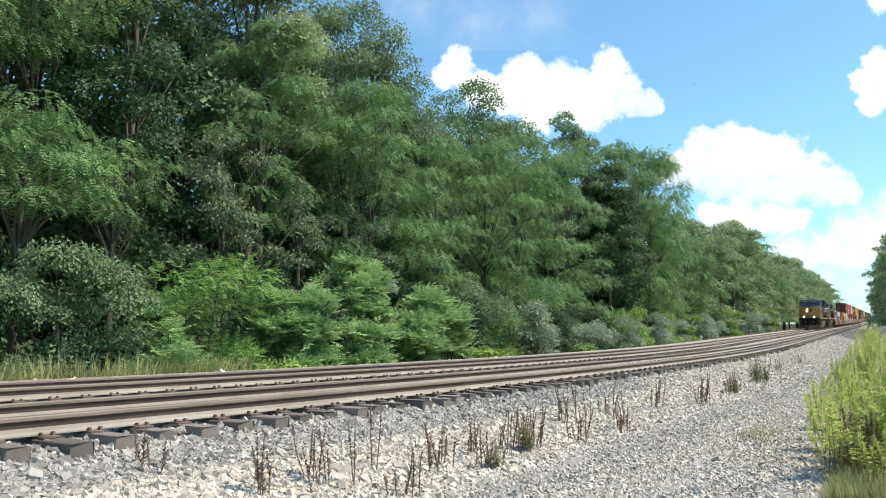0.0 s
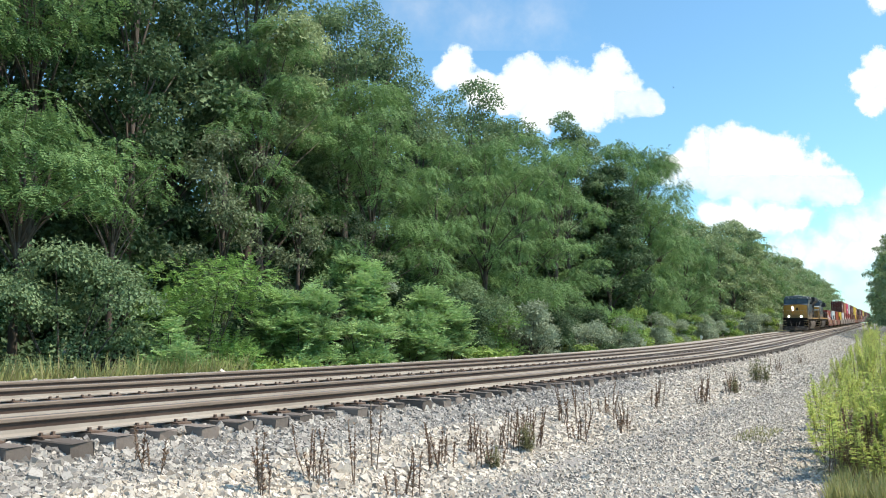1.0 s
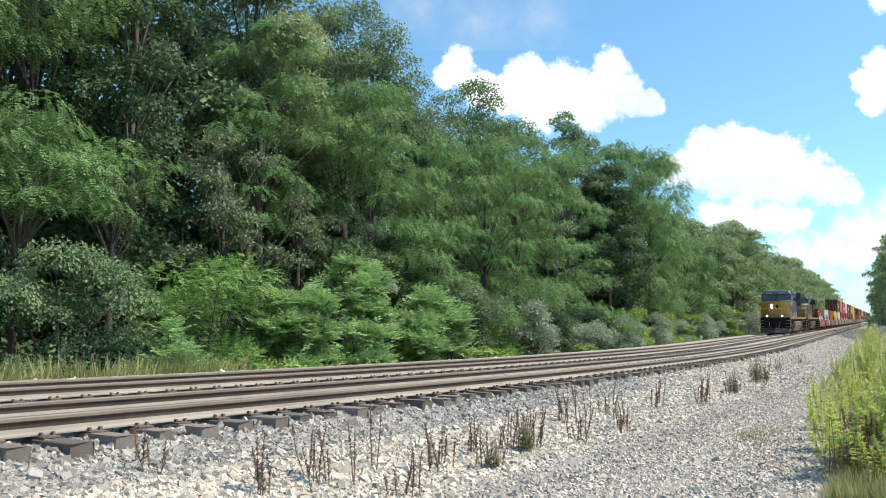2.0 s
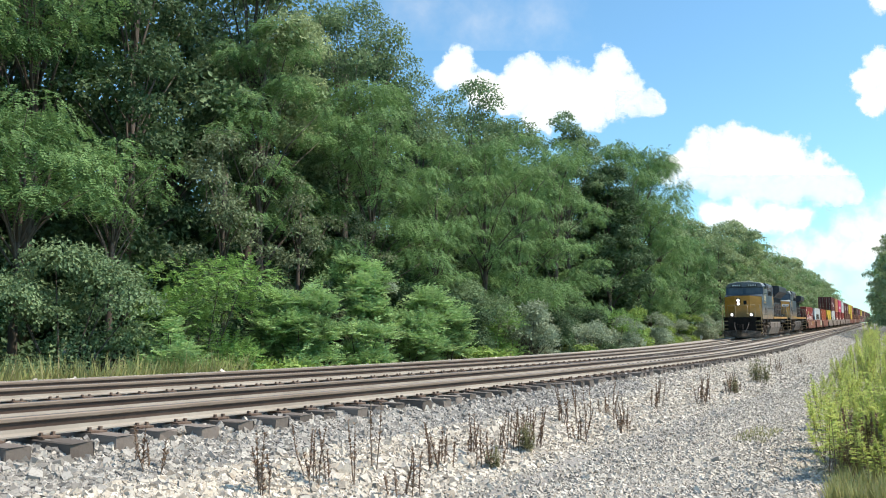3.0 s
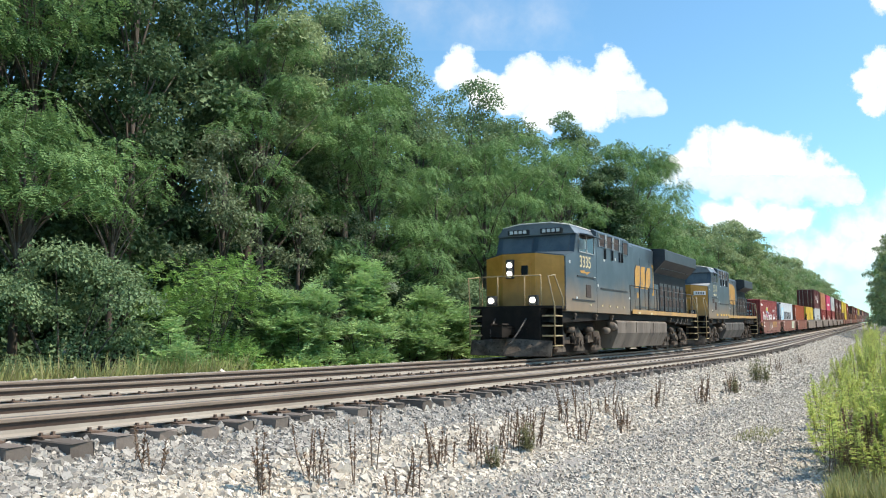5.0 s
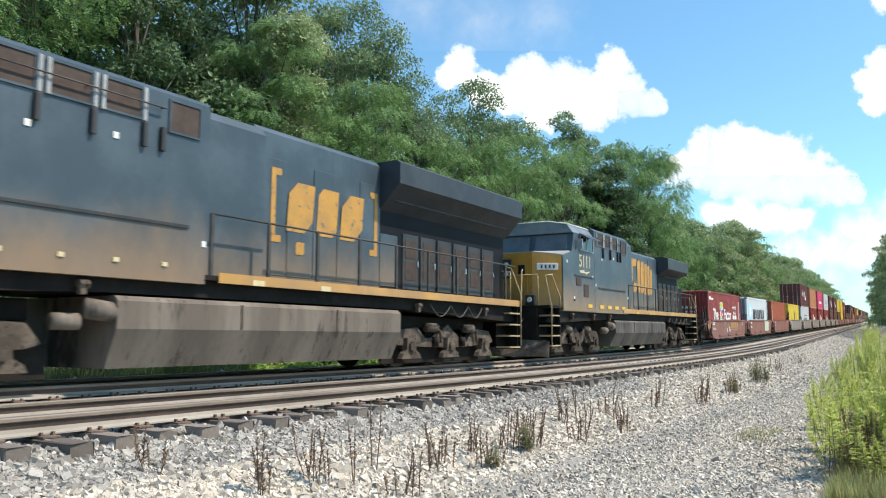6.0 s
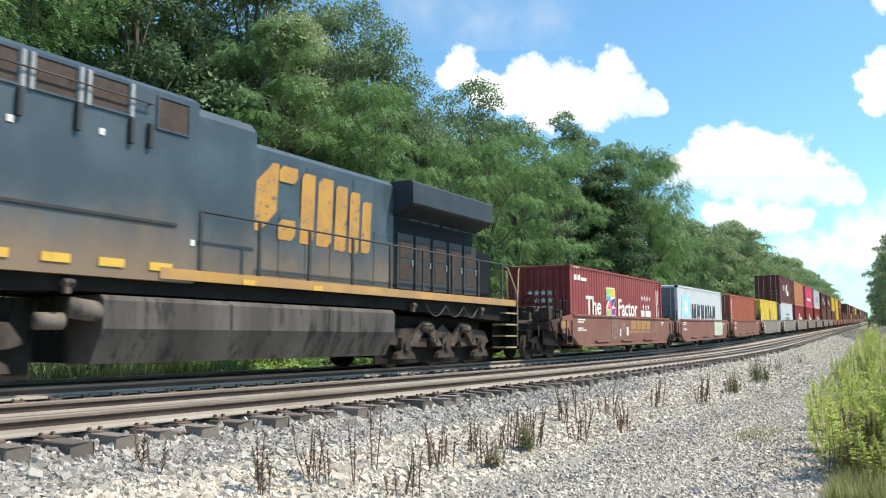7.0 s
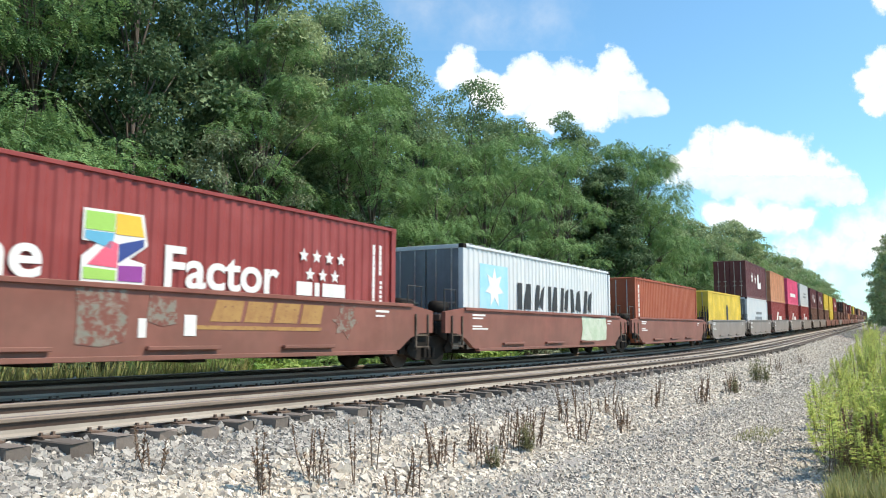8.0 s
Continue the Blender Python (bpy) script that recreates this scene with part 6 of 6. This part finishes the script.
def red_container():
    c = build_container(C_RED, "red corrugated container with white slogan and coloured figure", end_doors=False)
    text_part("The", 0.70, 1.66, 1.16, WHITE, c, "slogan", 1.12)
    text_part("Factor", 0.70, 5.46, 1.16, WHITE, c, "slogan", 1.08)
    cols = {"lime": (0.35, 0.62, 0.12), "sky": (0.12, 0.42, 0.62), "navy": (0.03, 0.06, 0.25), "rose": (0.75, 0.12, 0.2), "sun": (0.8, 0.5, 0.05), "plum": (0.28, 0.05, 0.3)}
    mats = {k: surface("figure_" + k, v, tuple(a * 0.9 for a in v), 0.6) for k, v in cols.items()}
    y = -1.198
    x, z = 3.98, 1.16
    # the figure: a broad angular stroke cut into coloured facets on a white ground
    polyblock("figure_ground", [[(x, z + 1.10), (x + 1.08, z + 1.12), (x + 1.18, z + 0.62), (x + 0.85, z + 0.38), (x + 1.14, z + 0.32), (x + 1.14, z - 0.02), (x, z - 0.02), (x, z + 0.36), (x + 0.28, z + 0.60), (x, z + 0.60)]], y, WHITE, c)
    facets = {"lime": [[(x + 0.04, z + 0.78), (x + 0.04, z + 1.06), (x + 0.55, z + 1.07), (x + 0.55, z + 0.78)], [(x + 0.04, z + 0.02), (x + 0.6, z + 0.02), (x + 0.6, z + 0.18), (x + 0.04, z + 0.2)]],
              "sun": [[(x + 0.57, z + 1.08), (x + 1.02, z + 1.08), (x + 1.1, z + 0.75), (x + 0.57, z + 0.75)]],
              "sky": [[(x + 0.04, z + 0.64), (x + 0.04, z + 0.76), (x + 0.55, z + 0.76), (x + 0.5, z + 0.5)]],
              "rose": [[(x + 0.1, z + 0.24), (x + 0.48, z + 0.64), (x + 0.62, z + 0.6), (x + 0.62, z + 0.22)]],
              "navy": [[(x + 0.64, z + 0.3), (x + 1.1, z + 0.6), (x + 1.1, z + 0.72), (x + 0.64, z + 0.6)]],
              "plum": [[(x + 0.64, z + 0.02), (x + 1.1, z + 0.02), (x + 1.1, z + 0.28), (x + 0.64, z + 0.26)]]}
    for k, p in facets.items():
        for one in p:
            polyblock("figure_facet", [one], y - 0.007, mats[k], c)
    polyblock("star", [star(8.95 + 0.4 * k, 1.98, 0.15) for k in range(4)] + [star(9.15 + 0.4 * k, 1.60, 0.15) for k in range(3)], y, WHITE, c, "white star")
    polyblock("owner_mark", [[(8.75, 1.16), (9.22, 1.16), (9.22, 1.44), (8.75, 1.44)], [(9.3, 1.16), (9.45, 1.16), (9.45, 1.44), (9.3, 1.44)], [(9.55, 1.16), (10.3, 1.16), (10.3, 1.44), (9.55, 1.44)]], y, WHITE, c, "white owner's mark")
    polyblock("top_mark", [[(0.45, 2.38), (0.66, 2.38), (0.66, 2.58), (0.45, 2.58)], [(0.72, 2.38), (0.8, 2.38), (0.8, 2.58), (0.72, 2.58)], [(0.86, 2.38), (1.08, 2.38), (1.08, 2.58), (0.86, 2.58)], [(1.14, 2.38), (1.75, 2.38), (1.75, 2.5), (1.14, 2.5)]], y, WHITE, c, "white owner's mark")
    for x, z0, z1 in ((11.30, 0.95, 2.45), (11.55, 1.75, 2.45), (11.58, 1.0, 1.65)):
        for k in range(6):
            d = (z1 - z0) / 6
            part("code_mark", box(bmesh.new(), x, x + 0.09, y, y + 0.01, z0 + d * k, z0 + d * (k + (0.7 if z1 < 2 else 0.95))), WHITE, c)
    bm = bmesh.new()
    for k in range(4):
        box(bm, 0.25 + 0.17 * k, 0.34 + 0.17 * k, -1.232, -1.222, 2.80, 2.88)
    part("tape_marks", bm, CREAM, c)
    bm = bmesh.new()
    for r, n in ((1.9, 4), (1.62, 3)):
        for k in range(n):
            p = star(0, 0, 0.12)
            prism(bm, [(-0.45 + 0.26 * k + a, r + b) for a, b in p], -0.035, -0.02, "x")
    for y0 in (-0.55, -0.05):
        box(bm, -0.035, -0.02, y0, y0 + 0.42, 1.05, 1.42)
    part("end_mark", bm, WHITE, c, "white stars and owner's mark on the end")
    return c


def make_train():
    l1 = build_loco(1, "3335", "blue and yellow diesel locomotive with lit headlights leading the train")
    l2 = build_loco(2, "5111", "weathered blue and yellow diesel locomotive with faded orange lettering")
    place(l1, -47.7, 18.0), place(l2, -24.7, 18.0)
    brown, grey = "rust-brown articulated well car unit with white stencils", "grey articulated well car unit stained with dust"
    w1 = build_well(WELL_BROWN, True, brown)
    polyblock("gold_mark", [[(5.9, 0.86), (9.2, 0.86), (9.25, 0.93), (6.0, 0.93)], [(6.3, 1.0), (7.0, 1.0), (7.1, 1.38), (6.45, 1.38)], [(7.1, 1.0), (7.75, 1.0), (7.85, 1.38), (7.2, 1.38)], [(7.85, 1.0), (8.5, 1.0), (8.6, 1.38), (7.95, 1.38)], [(8.6, 1.0), (9.2, 1.0), (9.3, 1.38), (8.7, 1.38)]], -1.451, GOLD_MARK, w1, "faded gold owner's mark")
    for p in ([(3.78, 0.62), (4.2, 0.58), (4.62, 0.66), (4.66, 1.1), (4.6, 1.48), (4.1, 1.44), (3.74, 1.5), (3.8, 1.05)], [(5.0, 0.98), (5.3, 0.9), (5.6, 0.95), (5.55, 1.4), (5.3, 1.35), (5.06, 1.42)], [(9.7, 0.8), (9.95, 0.86), (10.1, 0.7), (10.25, 0.95), (10.45, 1.05), (10.3, 1.2), (10.34, 1.42), (10.05, 1.32), (9.85, 1.47), (9.8, 1.2), (9.58, 1.1), (9.75, 1.0)]):
        polyblock("graffiti", [p], -1.452, GRAFFITI, w1, "dull silver graffiti patch")
    polyblock("placard", [[(4.85, 0.72), (5.0, 0.72), (5.0, 1.02), (4.85, 1.02)], [(5.75, 0.75), (6.0, 0.75), (6.0, 1.1), (5.75, 1.1)]], -1.453, WHITE, w1)
    place(w1, 0.0, 12.2)
    place(red_container(), 0.0, 12.2, 0.42)
    w2 = build_well(WELL_BROWN, False, brown)
    polyblock("graffiti", [[(8.25, 0.62), (9.3, 0.56), (10.9, 0.6), (11.0, 1.1), (10.85, 1.46), (9.6, 1.4), (8.3, 1.5), (8.4, 1.0)]], -1.452, GRAFFITI_PALE, w2, "pale green graffiti patch")
    place(w2, 15.45, 12.2)
    c2 = build_container(C_WHITE, "pale grey container with dark block lettering and a blue star", dark=C_GREY)
    star_b = surface("star_blue", (0.30, 0.60, 0.76), (0.38, 0.64, 0.78), 0.6)
    polyblock("blue_panel", [[(1.0, 1.14), (2.8, 1.14), (2.8, 2.42), (1.0, 2.42)]], -1.196, star_b, c2, "light blue square")
    polyblock("white_star", [[(1.9 + (0.6 if k % 2 == 0 else 0.3) * math.sin(math.pi * k / 7), 1.76 + (0.6 if k % 2 == 0 else 0.3) * math.cos(math.pi * k / 7)) for k in range(14)]], -1.204, WHITE, c2)
    blocks = []
    for x, w, lean in ((3.5, 1.1, 0.0), (4.78, 0.9, 0.18), (5.9, 0.85, 0.0), (6.95, 0.85, 0.1), (8.0, 0.9, -0.1), (9.2, 1.0, 0.14)):
        blocks.append([(x, 1.18), (x + w * 0.3, 1.18), (x + w * 0.3 + lean, 2.0), (x + lean, 2.0)])
        blocks.append([(x + w * 0.42, 1.18 + abs(lean)), (x + w * 0.9 - lean, 1.18), (x + w * 0.9, 2.0), (x + w * 0.6, 2.0 - abs(lean))])
    polyblock("owner_mark", blocks, -1.198, BLACK, c2, "black owner's mark in plain blocks")
    place(c2, 15.45, 12.2, 0.42)
    w3 = build_well(WELL_BROWN, False, brown)
    place(w3, 31.05, 12.2)
    c3 = build_container(C_ORANGE, "orange-red container without lettering")
    for k in range(9):
        part("code_mark", box(bmesh.new(), 0.55, 0.72, -1.2, -1.19, 0.75 + 0.21 * k, 0.75 + 0.21 * k + 0.16), WHITE, c3)
    place(c3, 31.05, 12.2, 0.42)
    w4 = build_well(WELL_GREY, True, grey)
    place(w4, 46.6, 12.2)
    c4 = build_container(C_YELLOW, "yellow container with one dark mark")
    polyblock("owner_mark", [[(6.2, 1.1), (6.9, 1.1), (6.9, 2.0), (6.55, 2.2), (6.2, 2.0)]], -1.198, BLACK, c4)
    place(c4, 46.6, 12.2, 0.42)
    # the stacks behind
    maroon = build_container(C_MAROON, "maroon container stacked on another, with white mark")
    polyblock("owner_mark", [star(3.5, 1.7, 0.5), star(5.3, 1.6, 0.45), [(6.6, 0.9), (8.6, 0.9), (8.6, 1.5), (7.4, 1.3), (7.4, 2.1), (6.6, 2.1)]], -1.198, WHITE, maroon, "white owner's mark")
    whitec = build_container(C_WHITE, "pale grey container with a grey mark", dark=C_GREY)
    polyblock("owner_mark", [[(4.5, 1.15), (8.5, 1.15), (8.5, 1.4), (4.5, 1.4)], [(5.0, 1.6), (8.5, 1.6), (8.5, 1.8), (5.0, 1.8)]], -1.198, C_GREY, whitec)
    tan = build_container(C_TAN, "orange-tan container in a stack")
    pink = build_container(C_PINK, "bright pink container in a stack")
    polyblock("owner_mark", [[(3, 0.9), (9, 0.9), (9, 1.3), (3, 1.3)]], -1.198, WHITE, pink)
    redp = build_container(C_RED, "plain red container in a stack")
    polyblock("owner_mark", [[(4, 1.0), (5, 1.0), (6, 1.9), (5, 1.9)], [(6.3, 1.0), (8.4, 1.0), (8.4, 1.5), (6.3, 1.5)]], -1.198, WHITE, redp)
    yel = build_container(C_YELLOW, "plain yellow container in a stack")
    brn = build_container(C_BROWN, "brown container far back in the train")
    stock = {"m": maroon, "w": whitec, "t": tan, "p": pink, "r": redp, "y": yel, "b": brn}
    used = set()

    def take(k):
        src = stock[k]
        if k not in used:
            used.add(k)
            return src
        return copy_thing(src, Matrix.Identity(4))
    q = 62.1
    plan = ["wm", "rt", "rp", "rw", "bm", "bm", "by", "yy", "br", "b", "b", "bb", "bm", "t", "br", "b", "by", "bb", "r", "b", "bb", "bt", "b", "bb", "b", "bm", "b", "bb", "y", "b", "bb", "b", "b", "bb"]
    for i, two in enumerate(plan):
        well = copy_thing(w4 if i % 5 == 4 else (GREY_UNIT if i < 6 else BROWN_UNIT), Matrix.Identity(4)) if i else GREY_UNIT
        if i == 6:
            BROWN_UNIT["label"] = brown
        place(well, q, 12.2)
        for k, ch in enumerate(two):
            place(take(ch), q, 12.2, 0.42 + 2.90 * k)
        q += 16.6 if i % 5 == 3 else 15.45


GREY_UNIT = build_well(WELL_GREY, False, "grey articulated well car unit stained with dust")
BROWN_UNIT = build_well(WELL_BROWN, False, "rust-brown articulated well car unit farther back")
make_train()
MOVERS.append((BROWN_UNIT, 62.1 + 35 * 15.7, 12.2, 0.0))


# ---- small things
def build_marker():
    m = thing("marker_post", "short white trackside marker post in the grass", "post")
    bm = bmesh.new()
    box(bm, -0.06, 0.06, -0.06, 0.06, -0.3, 0.95, 0.01)
    part("post", bm, WHITE, m)
    bm = bmesh.new()
    box(bm, -0.02, 0.02, -0.14, 0.14, 0.7, 0.98, 0.01)
    part("plate", bm, WHITE, m)
    stand(m, 79.8, 17.3)


build_marker()


def build_bird():
    """A small dark bird crossing the sky towards the trees."""
    bird = thing("bird", "small dark bird flying with spread wings", "bird")
    bm = tube(bmesh.new(), [(-0.16, 0, 0), (-0.05, 0, 0.01), (0.08, 0, 0.01), (0.2, 0, 0)], 0.05, 8, 0.015)
    part("body", bm, BLACK, bird, "", True)
    for sg in (-1, 1):
        bm = prism(bmesh.new(), [(-0.08, 0.0), (0.07, 0.0), (0.06, sg * 0.22), (0.1, sg * 0.42), (0.02, sg * 0.26)], 0.0, 0.012, "z")
        part("wing", bm, BLACK, bird, "", False, Matrix.Rotation(sg * 0.35, 4, "X"))
    return bird


BIRD = build_bird()
build_ties()



def motions():
    times = [0.5 * i for i in range(17)]
    for ob, q, length, lift in MOVERS:
        rows = []
        for t in times:
            s = 7.804 - SPEED * (t - 7.8) + q
            rows.append((t, rolling(s, TRAIN_LINE, length) @ Matrix.Translation((0, 0, lift))))
        walk(ob, rows)
    # wheels of the vehicles that pass close by
    close = {m[0] for m in MOVERS[:2]}
    for w, x, z, r in WHEELSETS:
        if w.parent in close:
            n = 240
            rows = [(8.0 * i / n, Matrix.Translation((x, 0, z)) @ Matrix.Rotation(-SPEED * 8.0 * i / n / r, 4, "Y")) for i in range(n + 1)]
            walk(w, rows)
    far = 170.0
    k = HALF / 784 * far
    turn = Matrix.Rotation(YAW + 1.2, 4, "Z")
    path = [(0.0, 1229, 148), (0.8, 1201, 151), (1.4, 1165, 185), (2.2, 1080, 330), (2.7, 1050, 380), (8.0, 1040, 392)]
    walk(BIRD, [(t, Matrix.Translation(CAM_M @ Vector(((x - 784) * k, (441 - y) * k, -far))) @ turn) for t, x, y in path])
    for ob, m, k in CLOUDS:
        walk(ob, [(0.0, m @ Matrix.Translation((-4.5 * k, 0, 0))), (8.0, m @ Matrix.Translation((4.0 * k, 0, 0)))])


motions()
